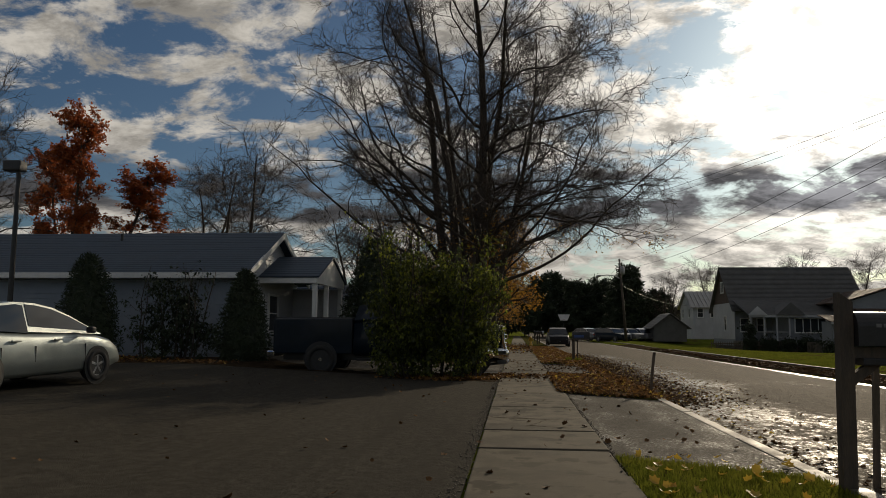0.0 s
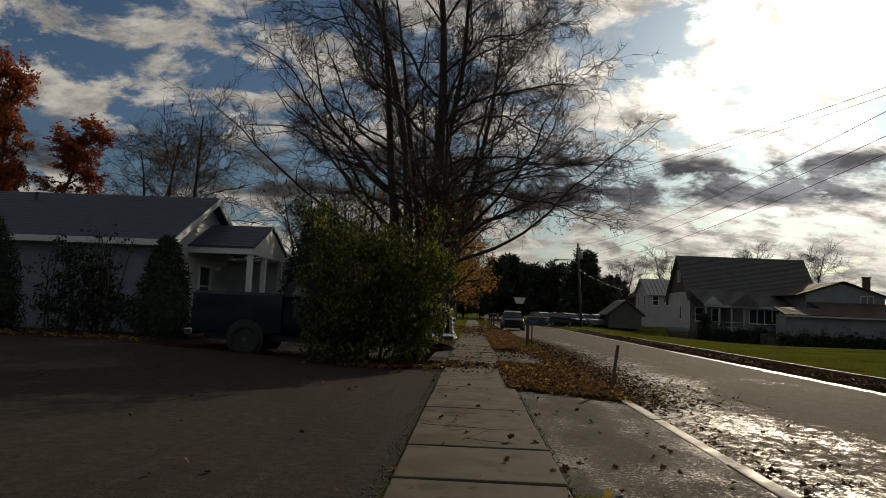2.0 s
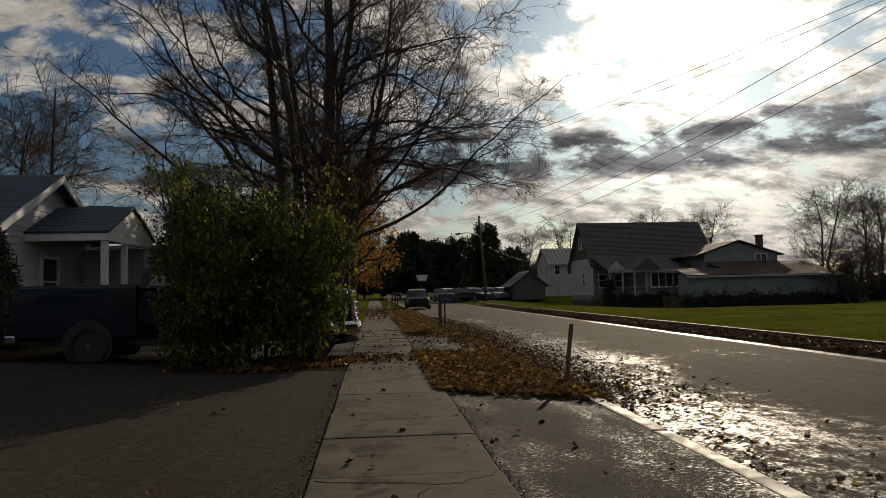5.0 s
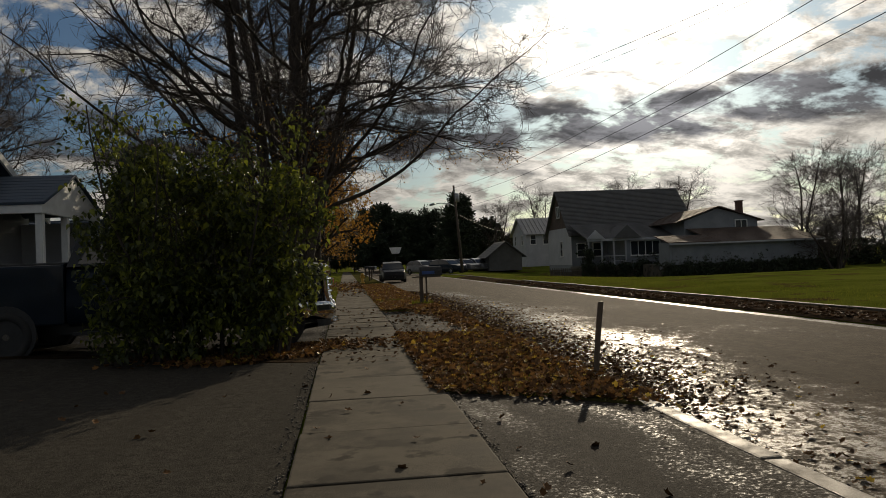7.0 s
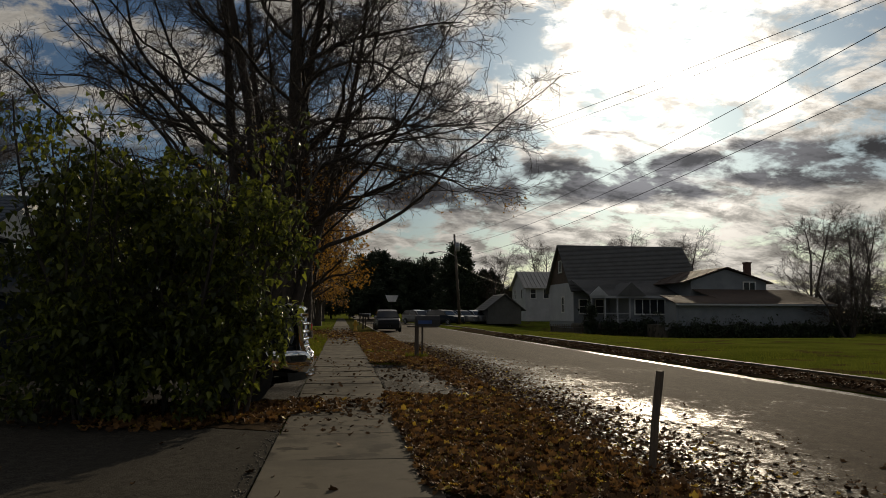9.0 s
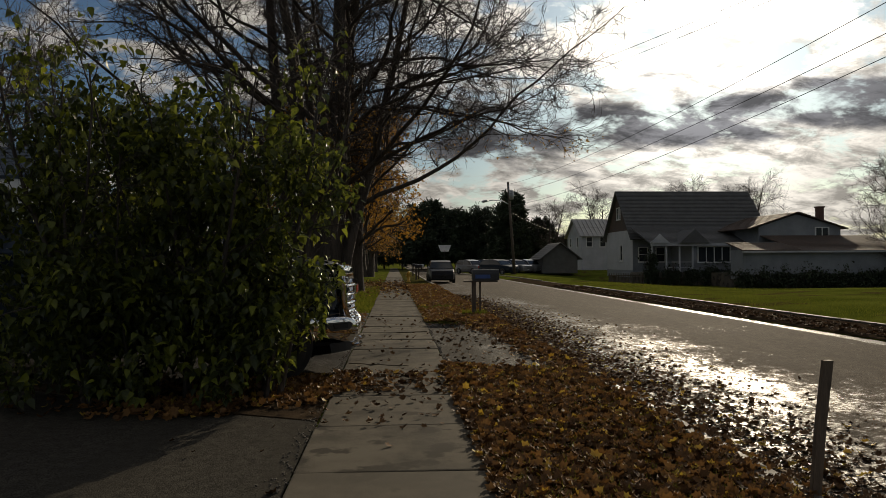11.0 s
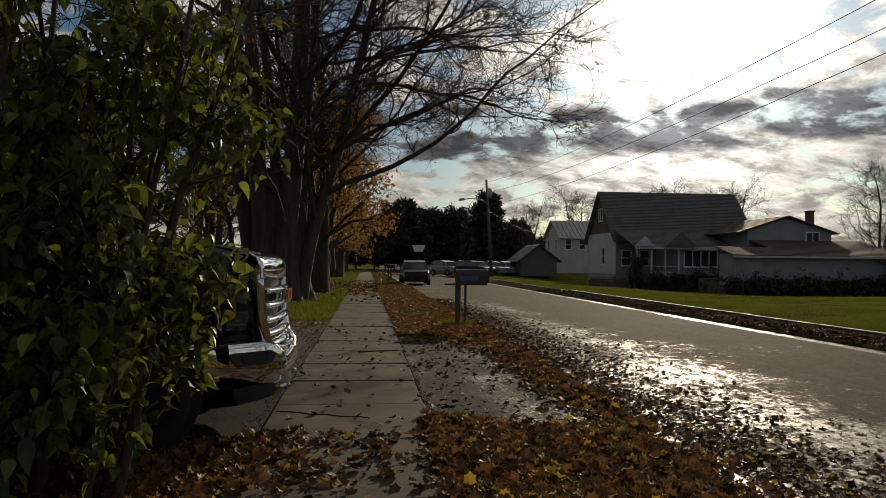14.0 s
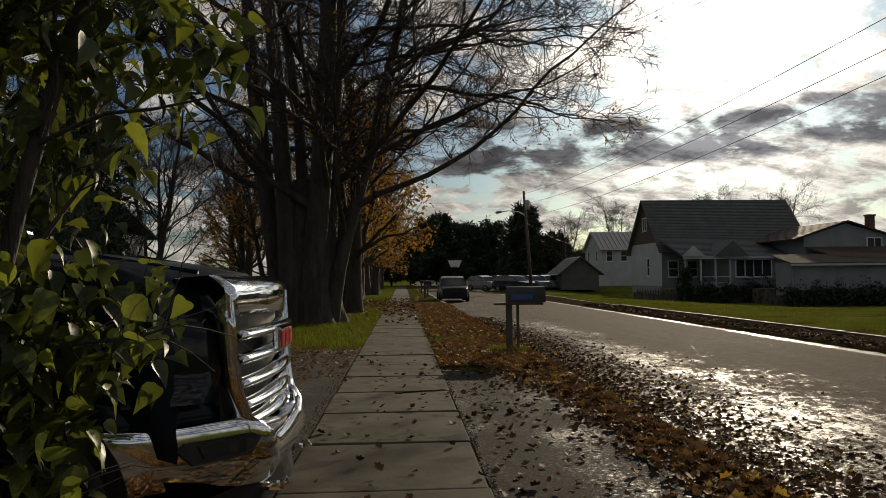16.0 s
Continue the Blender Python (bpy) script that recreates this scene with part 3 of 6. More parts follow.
# ---- far wood and skyline ----
def pine(name, at, seed, height, spread, label):
    r = np.random.default_rng(seed)
    root = thing(name, pose(*at), label, "tree", "dark pines")
    stem = grow(r, np.zeros((1, 3)), [(0, 0, 1)], np.array([height]), np.array([height * 0.016]), 12, 0.02, 0.02, 0.15)
    limb = fork(r, stem, 60, (0.05, 0.98), (spread * 0.7, spread), (1.0, 1.5), 6, 0.06, 0.08, 0.35, 0.015, 0.75)
    side = fork(r, limb, 7, (0.2, 1.0), (spread * 0.2, spread * 0.4), (0.4, 0.9), 4, 0.05, 0.12, 0.5, 0.008, 0.3)
    linked("trunk", raw_mesh("trunk", *bars([stem, limb], (7, 4))), BARK, root)
    ends = side[0].reshape(-1, 3)
    n = 15000
    p = ends[r.integers(0, len(ends), n)] + r.normal(0, 0.16, (n, 3))
    linked("crown", scatter("crown", SPRIG, SPRIG_F, p, turns(r, n, 0.7), r.uniform(0.5, 1.1, n)), NEEDLE, root)
    return root


p1 = pine("pine_tree", (5, 150, 0), 11, 11.0, 5.0, "dark green pine in a far stand of trees")
p2 = pine("pine_tree", (12, 148, 0), 12, 9.5, 5.6, "dark green pine in a far stand of trees")
p3 = pine("pine_tree", (19, 138, 0), 13, 12.0, 5.0, "tall dark pine behind the utility pole")
for i, (x, y, s, turn) in enumerate([(-2, 162, 1.0, 40), (1.5, 152, 0.85, 100), (8, 156, 1.0, 200), (15, 146, 0.85, 300), (22.5, 142, 0.8, 20),
                                     (26, 144, 0.7, 77), (10, 166, 1.0, 130), (-7, 168, 0.95, 10), (29, 150, 0.65, 160), (17, 160, 1.0, 250),
                                     (4, 170, 1.05, 80), (-13, 172, 1.0, 190), (24, 158, 0.85, 30), (33, 156, 0.6, 90), (-20, 176, 1.0, 140), (38, 162, 0.6, 210),
                                     (12.5, 158, 0.95, 15), (46, 160, 0.6, 45), (54, 158, 0.65, 120), (62, 150, 0.6, 260)]):
    c = copy_thing((p1, p2, p3)[i % 3], pose(x, y, 0, 0, 0, turn))
    c.scale = (s, s, s)

# ---- houses ----
def clapboards(bm, a, b, z0, z1, out, step=0.2, cut=None):
    """Overlapping boards on a wall from a to b (x, y); out: the wall's outward way; cut(z) gives how far along the wall boards reach at a height."""
    a, b, out = Vector((*a, 0)), Vector((*b, 0)), Vector((*out, 0))
    left, right, z = [], [], z0
    while z < z1 - 0.02:
        top = min(z + step, z1)
        for h, d in ((z, 0.03), (top, 0.006)):
            s, e = cut(h) if cut else (0.0, 1.0)
            left.append(a.lerp(b, s) + out * d + Vector((0, 0, h)))
            right.append(a.lerp(b, e) + out * d + Vector((0, 0, h)))
        z += step
    for line in (left, right):
        line += [line[-1] - out * 0.03, line[0] - out * 0.05]
    loft(bm, [left, right])


def shingle_roof(bm, eave_a, eave_b, ridge_a, ridge_b, courses, thick=0.04):
    """A sloped roof of overlapping courses between an eave and a ridge."""
    ea, eb, ra, rb = (Vector(v) for v in (eave_a, eave_b, ridge_a, ridge_b))
    n = (eb - ea).cross(ra - ea).normalized()
    if n.z < 0:
        n = -n
    rings = []
    for low, high in ((ea, ra), (eb, rb)):
        line = []
        for i in range(courses):
            line += [low.lerp(high, i / courses) + n * thick, low.lerp(high, (i + 1) / courses) + n * 0.008]
        rings.append(line + [high - n * 0.06, low - n * 0.06])
    loft(bm, rings)


def window_on(parent, centre, width, height, out, lights=2, rows=1, material=TRIM):
    """A framed window on a wall that faces out (a horizontal unit way)."""
    out = Vector(out)
    side = Vector((-out.y, out.x, 0))
    turn = Matrix((side, out, Vector((0, 0, 1)))).transposed().to_4x4()
    m = Matrix.Translation(centre) @ turn
    hw, hh, f = width / 2, height / 2, 0.09
    bm = bmesh.new()
    for lo, hi in (((-hw - f, -0.03, hh), (hw + f, 0.07, hh + f)), ((-hw - f, -0.03, -hh - f), (hw + f, 0.07, -hh)),
                   ((-hw - f, -0.03, -hh), (-hw, 0.07, hh)), ((hw, -0.03, -hh), (hw + f, 0.07, hh))):
        box(bm, lo, hi, 0.008)
    for i in range(1, lights):
        x = -hw + width * i / lights
        box(bm, (x - 0.035, -0.02, -hh), (x + 0.035, 0.06, hh))
    for i in range(1, rows):
        z = -hh + height * i / rows
        box(bm, (-hw, -0.02, z - 0.025), (hw, 0.055, z + 0.025))
    bm.transform(m)
    frame_ob = part("window", bm, material, parent)
    for i in range(lights):
        x = -hw + width * i / lights
        bm = boxed(((x + 0.02, -0.01, -hh), (x + width / lights - 0.02, 0.012, hh)))
        bm.transform(m)
        part("pane", bm, GLASS, frame_ob)
    bm = boxed(((-hw - 0.12, -0.03, -hh - f - 0.04), (hw + 0.12, 0.12, -hh - f)))
    bm.transform(m)
    part("sill", bm, material, frame_ob)
    return frame_ob


# single-storey house beside the parking lot
def ranch_house():
    root = thing("house", pose(0, 0, 0), "low pale blue clapboard house with blue-grey roof and white porch", "house")
    x0, x1, y0, y1, eave, ridge, yr = -34.0, -10.3, 28.6, 35.4, 3.45, 5.15, 32.0
    bm = bmesh.new()
    box(bm, (x0, y0, 0.0), (x1, y1, eave))
    prism(bm, [(y0, eave), (y1, eave), (yr, ridge - 0.12)], x0, x1, "x")
    part("wall", bm, WALL_BLUE, root)
    bm = bmesh.new()
    clapboards(bm, (x0, y0), (x1, y0), 0.35, eave, (0, -1))
    part("siding", bm, WALL_BLUE, root, "pale blue clapboards")
    # gable end facing the sun: sunlight put into the colour, white over pale blue
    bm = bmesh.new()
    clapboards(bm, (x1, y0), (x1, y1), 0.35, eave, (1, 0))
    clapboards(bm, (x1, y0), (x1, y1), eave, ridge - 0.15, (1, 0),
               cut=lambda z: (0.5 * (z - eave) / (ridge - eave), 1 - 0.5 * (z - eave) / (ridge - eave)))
    part("siding", bm, WALL_WHITE, root, "gable clapboards turned white for the sunlight on them")
    part("foundation", boxed(((x0 + 0.05, y0 + 0.05, -0.3), (x1 - 0.05, y1 - 0.05, 0.34))), KERB, root)
    for ye in (y0 - 0.55, y1 + 0.55):
        bm = bmesh.new()
        drop = (ridge - eave) / (yr - y0) * 0.55
        shingle_roof(bm, (x0 - 0.4, ye, eave - drop + 0.1), (x1 + 0.45, ye, eave - drop + 0.1), (x0 - 0.4, yr, ridge + 0.1), (x1 + 0.45, yr, ridge + 0.1), 22, 0.016)
        part("roof", bm, ROOF_BLUE, root)
    bm = bmesh.new()
    box(bm, (x0 - 0.4, y0 - 0.6, eave - 0.36), (x1 + 0.42, y0 - 0.48, eave - 0.16), 0.01)
    box(bm, (x0 - 0.4, y0 - 0.48, eave - 0.36), (x1 + 0.42, y0 - 0.02, eave - 0.32))
    part("fascia", bm, TRIM, root, "white fascia board and gutter")
    for sgn in (-1, 1):
        bm = bmesh.new()
        prism(bm, [(yr + sgn * 3.95, eave - 0.36), (yr + sgn * 3.95, eave - 0.14), (yr, ridge + 0.08), (yr, ridge - 0.16)], x1 + 0.4, x1 + 0.46, "x")
        part("bargeboard", bm, TRIM, root, "white painted gable board")
    # porch in front of the gable
    px = -8.25
    bm = bmesh.new()
    for ye in (30.3, 35.1):
        shingle_roof(bm, (x1, ye, 3.32), (px + 0.35, ye, 3.32), (x1, 32.7, 4.3), (px + 0.35, 32.7, 4.3), 9, 0.016)
    part("porch_roof", bm, ROOF_BLUE, root)
    bm = bmesh.new()
    prism(bm, [(30.4, 3.28), (35.0, 3.28), (32.7, 4.2)], px + 0.2, px + 0.28, "x")
    part("porch_gable", bm, TRIM, root)
    bm = bmesh.new()
    box(bm, (x1, 30.35, 3.05), (px + 0.28, 30.5, 3.3), 0.01)
    box(bm, (px + 0.14, 30.5, 3.05), (px + 0.28, 34.9, 3.3), 0.01)
    part("porch_beam", bm, TRIM, root)
    for y in (30.55, 32.3, 34.7):
        part("porch_post", boxed(((px + 0.06, y - 0.09, 0.5), (px + 0.24, y + 0.09, 3.05)), bevel=0.012), TRIM, root)
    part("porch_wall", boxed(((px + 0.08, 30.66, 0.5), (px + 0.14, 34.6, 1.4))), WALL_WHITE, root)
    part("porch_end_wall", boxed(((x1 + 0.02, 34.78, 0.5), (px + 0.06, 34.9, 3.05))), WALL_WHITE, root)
    part("porch_floor", boxed(((x1, 30.2, -0.1), (px + 0.4, 35.0, 0.5)), bevel=0.02), KERB, root)
    window_on(root, (x1 + 0.03, 32.0, 1.9), 1.1, 1.4, (1, 0, 0), 1, 2)
    window_on(root, (-20.6, y0 - 0.03, 2.3), 1.0, 1.2, (0, -1, 0), 2, 1)
    bm = bmesh.new()
    tube(bm, [(-16.5, 31.2, 4.6), (-16.5, 31.2, 5.15)], 0.06, 10)
    part("vent_pipe", bm, BLACK_METAL, root)
    # the long back building with a flat white wall
    back = thing("outbuilding", pose(0, 0, 0), "low white outbuilding behind the porch", "shed")
    part("wall", boxed(((-14.0, 40.0, 0), (-8.4, 45.0, 2.9))), WALL_WHITE, back)
    bm = bmesh.new()
    shingle_roof(bm, (-14.3, 39.6, 2.85), (-8.1, 39.6, 2.85), (-14.3, 42.5, 3.7), (-8.1, 42.5, 3.7), 10)
    shingle_roof(bm, (-14.3, 45.4, 2.85), (-8.1, 45.4, 2.85), (-14.3, 42.5, 3.7), (-8.1, 42.5, 3.7), 10)
    part("roof", bm, ROOF_BLUE, back)


ranch_house()


# steep-roofed house across the street
def street_house():
    root = thing("house", pose(0, 0, 0), "white house with steep dark shingle roof beside a lawn", "house")
    g = 0.2
    for lo, hi in (((23.0, 84.1, -1.2), (36.1, 92.5, g + 0.3)), ((22.8, 79.1, -1.2), (33.0, 84.05, g + 0.1)), ((31.7, 76.6, -1.2), (38.9, 85.9, g)),
                   ((27.35, 70.56, -1.2), (40.9, 76.5, g + 0.15))):
        part("foundation", boxed((lo, hi)), KERB_DIRTY, root, "dark block foundation")
    xl, xr, yf, yb, ye, ridge, yr = 22.9, 36.2, 84.0, 92.6, 3.9, 8.45, 88.3
    bm = bmesh.new()
    box(bm, (xl, yf, g - 0.4), (xr, yb, ye))
    prism(bm, [(yf, ye), (yb, ye), (yr, ridge - 0.15)], xl, xr, "x")
    part("wall", bm, WALL_GREY, root)
    # left gable whiter than the grey walls: its lit look is in the colour
    bm = bmesh.new()
    clapboards(bm, (xl, yb), (xl, yf), g + 0.3, ye + 0.5, (-1, 0), 0.25, cut=lambda z: (max(0.0, 0.5 * (z - ye) / (ridge - ye)), 1 - max(0.0, 0.5 * (z - ye) / (ridge - ye))))
    part("siding", bm, WALL_WHITE, root, "clapboards whitened for the lit gable side")
    bm = bmesh.new()
    clapboards(bm, (xl, yb), (xl, yf), ye + 0.5, ridge - 0.2, (-1, 0), 0.25, cut=lambda z: (0.5 * (z - ye) / (ridge - ye), 1 - 0.5 * (z - ye) / (ridge - ye)))
    part("gable_siding", bm, ROOF_BROWN, root, "brown boarded gable")
    for e, sg in ((yf - 0.5, 1), (yb + 0.5, 1)):
        bm = bmesh.new()
        shingle_roof(bm, (xl - 0.4, e, ye - 0.45), (xr + 0.3, e, ye - 0.45), (xl - 0.4, yr, ridge + 0.05), (xr + 0.3, yr, ridge + 0.05), 34)
        part("roof", bm, ROOF_DARK, root)
    window_on(root, (xl - 0.03, yr, 6.2), 1.0, 1.1, (-1, 0, 0), 2, 1)
    window_on(root, (xl - 0.03, yf + 3.4, 2.2), 0.7, 1.5, (-1, 0, 0), 1, 2)
    # front lean-to with porch and triple window
    fy = 79.0
    bm = bmesh.new()
    box(bm, (26.7, fy, g - 0.3), (33.0, yf, 3.0))
    part("front_wall", bm, WALL_GREY, root)
    bm = bmesh.new()
    shingle_roof(bm, (22.7, fy - 0.5, 2.95), (33.4, fy - 0.5, 2.95), (22.7, yf, 4.6), (33.4, yf, 4.6), 14)
    part("porch_roof", bm, ROOF_DARK, root)
    part("fascia", boxed(((22.7, fy - 0.6, 2.72), (33.4, fy - 0.5, 2.95))), WALL_WHITE, root)
    bm = bmesh.new()
    prism(bm, [(22.6, 2.95), (24.4, 2.95), (23.5, 3.8)], fy - 0.75, fy - 0.62, "y")
    part("porch_gable", bm, WALL_WHITE, root)
    bm = bmesh.new()
    prism(bm, [(25.2, 2.95), (28.0, 2.95), (26.6, 4.2)], fy - 0.9, yf - 2.6, "y")
    part("front_gable", bm, ROOF_DARK, root)
    for x in (22.9, 24.2, 25.4, 26.6):
        part("porch_post", boxed(((x - 0.07, fy - 0.4, g), (x + 0.07, fy - 0.26, 2.8)), bevel=0.01), WALL_WHITE, root)
    bm = bmesh.new()
    for z in (g + 0.55, g + 1.05):
        box(bm, (24.2, fy - 0.36, z), (26.6, fy - 0.3, z + 0.07))
    part("porch_rail", bm, WALL_WHITE, root)
    part("porch_floor", boxed(((22.7, fy - 0.5, g - 0.3), (26.7, yf, g + 0.15))), KERB, root)
    window_on(root, (28.7, fy - 0.03, 1.95), 2.9, 1.3, (0, -1, 0), 4, 1)
    window_on(root, (23.9, yf - 0.03, 2.0), 0.8, 1.3, (0, -1, 0), 1, 2)
    window_on(root, (25.6, yf - 0.03, 2.0), 0.8, 1.3, (0, -1, 0), 1, 2)
    # raised wing with a low gable and chimney
    wy = 76.5
    bm = bmesh.new()
    box(bm, (31.6, wy, g - 0.3), (39.0, 86.0, 4.3))
    prism(bm, [(31.6, 4.3), (39.0, 4.3), (35.0, 5.4)], wy, 86.0, "y")
    part("wing_wall", bm, WALL_GREY, root)
    for xe in (30.6, 39.5):
        bm = bmesh.new()
        shingle_roof(bm, (xe, wy - 0.4, 4.15), (xe, 86.0, 4.15), (35.0, wy - 0.4, 5.6), (35.0, 86.0, 5.6), 12)
        part("wing_roof", bm, ROOF_BROWN, root)
    window_on(root, (37.3, wy - 0.03, 3.85), 1.1, 0.7, (0, -1, 0), 2, 1)
    bm = bmesh.new()
    z, k = 4.2, 0
    while z < 6.1:
        box(bm, (37.98 - 0.015 * (k % 2), wy + 1.6, z), (38.5, wy + 2.15, z + 0.105))
        z, k = z + 0.115, k + 1
    box(bm, (37.92, wy + 1.54, 6.1), (38.56, wy + 2.21, 6.22), 0.01)
    part("chimney", bm, BRICK_MAT, root, "brown brick chimney")
    # low front range
    ly = 70.5
    bm = bmesh.new()
    box(bm, (27.3, ly, g - 0.3), (31.7, ly + 2.2, 2.25))
    part("side_room_wall", bm, WALL_GREY, root)
    bm = bmesh.new()
    shingle_roof(bm, (27.0, ly - 0.5, 2.2), (31.7, ly - 0.5, 2.2), (27.0, ly + 2.4, 2.85), (31.7, ly + 2.4, 2.85), 8)
    part("side_room_roof", bm, ROOF_BROWN, root)
    bm = bmesh.new()
    box(bm, (31.72, ly + 0.02, g - 0.3), (41.0, wy, 2.2))
    part("range_wall", bm, WALL_GREY, root)
    bm = bmesh.new()
    clapboards(bm, (27.3, ly), (41.0, ly), g + 0.2, 2.2, (0, -1), 0.25)
    part("siding", bm, WALL_GREY, root)
    bm = bmesh.new()
    shingle_roof(bm, (31.72, ly - 0.5, 2.15), (41.4, ly - 0.5, 2.15), (31.72, wy, 3.55), (41.4, wy, 3.55), 14)
    part("range_roof", bm, ROOF_BROWN, root)
    part("fascia", boxed(((27.0, ly - 0.58, 2.0), (41.4, ly - 0.5, 2.14))), WALL_WHITE, root)
    part("door", boxed(((27.5, ly - 0.06, g), (28.4, ly - 0.02, g + 1.9)), bevel=0.01), WALL_GREY, root, "pale side door")
    # low house further back with ribbed metal roof
    far = thing("house", pose(0, 0, 0), "white two-storey house with a ribbed metal roof", "house")
    bm = bmesh.new()
    box(bm, (24.6, 110, 0), (34, 118, 4.8))
    prism(bm, [(110, 4.8), (118, 4.8), (114, 7.0)], 24.6, 34, "x")
    part("wall", bm, WALL_WHITE, far)
    for e in (109.5, 118.5):
        bm = bmesh.new()
        shingle_roof(bm, (24.2, e, 4.6), (34.4, e, 4.6), (24.2, 114, 7.1), (34.4, 114, 7.1), 2, 0.03)
        roof = part("roof", bm, ROOF_METAL, far)
        for i in range(18):
            x = 24.3 + i * 0.58
            bm = bmesh.new()
            loft(bm, [[Vector((x + d, e, 4.62 + h)) for d, h in ((0, 0), (0.06, 0), (0.06, 0.1), (0, 0.1))],
                      [Vector((x + d, 114, 7.12 + h)) for d, h in ((0, 0), (0.06, 0), (0.06, 0.1), (0, 0.1))]])
            part("rib", bm, ROOF_METAL, roof)
    for x in (25.6, 27.4):
        window_on(far, (x, 109.97, 3.9), 0.7, 1.2, (0, -1, 0), 1, 2)
    window_on(far, (24.57, 112, 3.9), 0.7, 1.2, (-1, 0, 0), 1, 2)
    window_on(far, (24.57, 116, 3.9), 0.7, 1.2, (-1, 0, 0), 1, 2)
    gar = thing("garage", pose(0, 0, 0), "dark low garage with a steep gable roof", "garage")
    bm = bmesh.new()
    box(bm, (17.0, 98, 0), (21.0, 104, 1.9))
    prism(bm, [(17.0, 1.9), (21.0, 1.9), (19.0, 3.4)], 98, 104, "y")
    part("wall", bm, ROOF_DARK, gar)
    for xe in (16.5, 21.5):
        bm = bmesh.new()
        shingle_roof(bm, (xe, 97.6, 1.6), (xe, 104.3, 1.6), (19.0, 97.6, 3.55), (19.0, 104.3, 3.55), 8)
        part("roof", bm, ROOF_DARK, gar)


street_house()

# ---- trees ----


def maple(at):
    """A wide bare maple: upright stems in a clump, arching limbs that sag outwards, and a haze of fine twigs."""
    r = np.random.default_rng(21)
    root = thing("maple_tree", pose(*at), "tall bare maple with several upright stems beside the sidewalk", "tree")
    lean = np.array([(-0.15, 0.02), (-0.1, -0.05), (0.0, 0.06), (0.03, -0.06), (0.09, 0.03), (0.17, -0.02)])
    foot = np.array([(-0.7, 0.1), (-0.4, -0.35), (-0.1, 0.4), (0.15, -0.4), (0.45, 0.3), (0.65, -0.15)])
    count = len(lean)
    start = np.column_stack([foot, np.full(count, -0.2)])
    way = np.column_stack([lean, np.ones(count)])
    stem = grow(r, start, way, np.array([22, 23, 21, 24, 22, 19.0]), np.array([0.36, 0.34, 0.26, 0.42, 0.34, 0.26]), 20, 0.015, 0.035, 0.12)
    stem[1][:, 0] *= 1.5
    stem[1][:, 1] *= 1.15
    per = 16
    idx = np.repeat(np.arange(count), per)
    t = np.tile(np.linspace(0.17, 0.93, per), count) + r.normal(0, 0.02, count * per)
    k = np.clip((t * 19).astype(int), 0, 18)
    pos = stem[0][idx, k]
    out = np.arctan2(lean[idx, 1], lean[idx, 0])
    az = out + np.tile(np.arange(per) * 1.75, count) % 3.4 - 1.7 + r.normal(0, 0.25, len(idx))
    el = np.radians(12 + 30 * t + r.normal(0, 9, len(idx)))
    d = np.column_stack([np.cos(az) * np.cos(el), np.sin(az) * np.cos(el), np.sin(el)])
    ln = (13.0 - 6.4 * t) * r.uniform(0.75, 1.1, len(idx))
    limb = grow(r, pos, d, ln, np.maximum(stem[1][idx, k] * r.uniform(0.3, 0.5, len(idx)), 0.035), 16, 0.022, 0.19, 0.14)
    lowest = np.maximum(0.0, 6.2 - limb[0][:, :, 2].min(1))
    limb[0][:, :, 2] += lowest[:, None] * np.linspace(0, 1.3, 16)[None]
    second = fork(r, limb, 6, (0.15, 0.9), (2.6, 4.6), (0.45, 1.05), 10, 0.02, 0.2, 0.62, 0.016, 0.45)
    upper = fork(r, stem, 10, (0.45, 0.99), (1.6, 3.4), (0.5, 1.1), 9, 0.02, 0.2, 0.32, 0.016, 0.5)
    fine = [fork(r, g, n, (0.12, 1.0), (0.9, 2.1), (0.5, 1.2), 7, 0.03, 0.24, 0.5, 0.013, 0.3) for g, n in ((limb, 10), (second, 6), (upper, 9))]
    branch = tuple(np.concatenate([f[i] for f in fine]) for i in (0, 1))
    twig = fork(r, branch, 7, (0.15, 1.0), (0.35, 0.95), (0.45, 1.15), 4, 0.04, 0.25, 0.6, 0.0105, 0.25)
    linked("trunk", raw_mesh("trunk", *bars([stem, limb, second, upper], (10, 7, 5, 5))), BARK, root)
    bm = bmesh.new()
    rings = []
    for z, rad in ((-0.2, 1.35), (0.1, 1.15), (0.5, 1.0), (1.2, 0.92), (2.2, 0.9), (3.0, 0.84), (3.8, 0.7), (4.6, 0.45)):
        rings.append([Vector((math.cos(a) * rad * (1 + 0.13 * math.sin(5 * a + z * 0.3) + 0.05 * math.sin(13 * a + z)),
                              math.sin(a) * rad * 0.8 * (1 + 0.13 * math.cos(6 * a)), z)) for a in np.linspace(0, 2 * np.pi, 40, endpoint=False)])
    loft(bm, rings)
    part("bole", bm, BARK, root, "thick fluted bole of fused stems", smooth=True)
    root.children[0].data.shade_smooth()
    linked("crown", raw_mesh("crown", *bars([branch, twig], (4, 3))), TWIG, root)
    ends = twig[0][:, 1:].reshape(-1, 3)
    ends = ends[ends[:, 2] < 6.5]
    n = 1300
    pick = ends[r.integers(0, len(ends), n)] + r.normal(0, 0.05, (n, 3))
    linked("leaves", scatter("leaves", OVATE, OVATE_F, pick, turns(r, n, 0.9), r.uniform(0.06, 0.12, n)), LEAF_GOLD, root, kind="stuff")


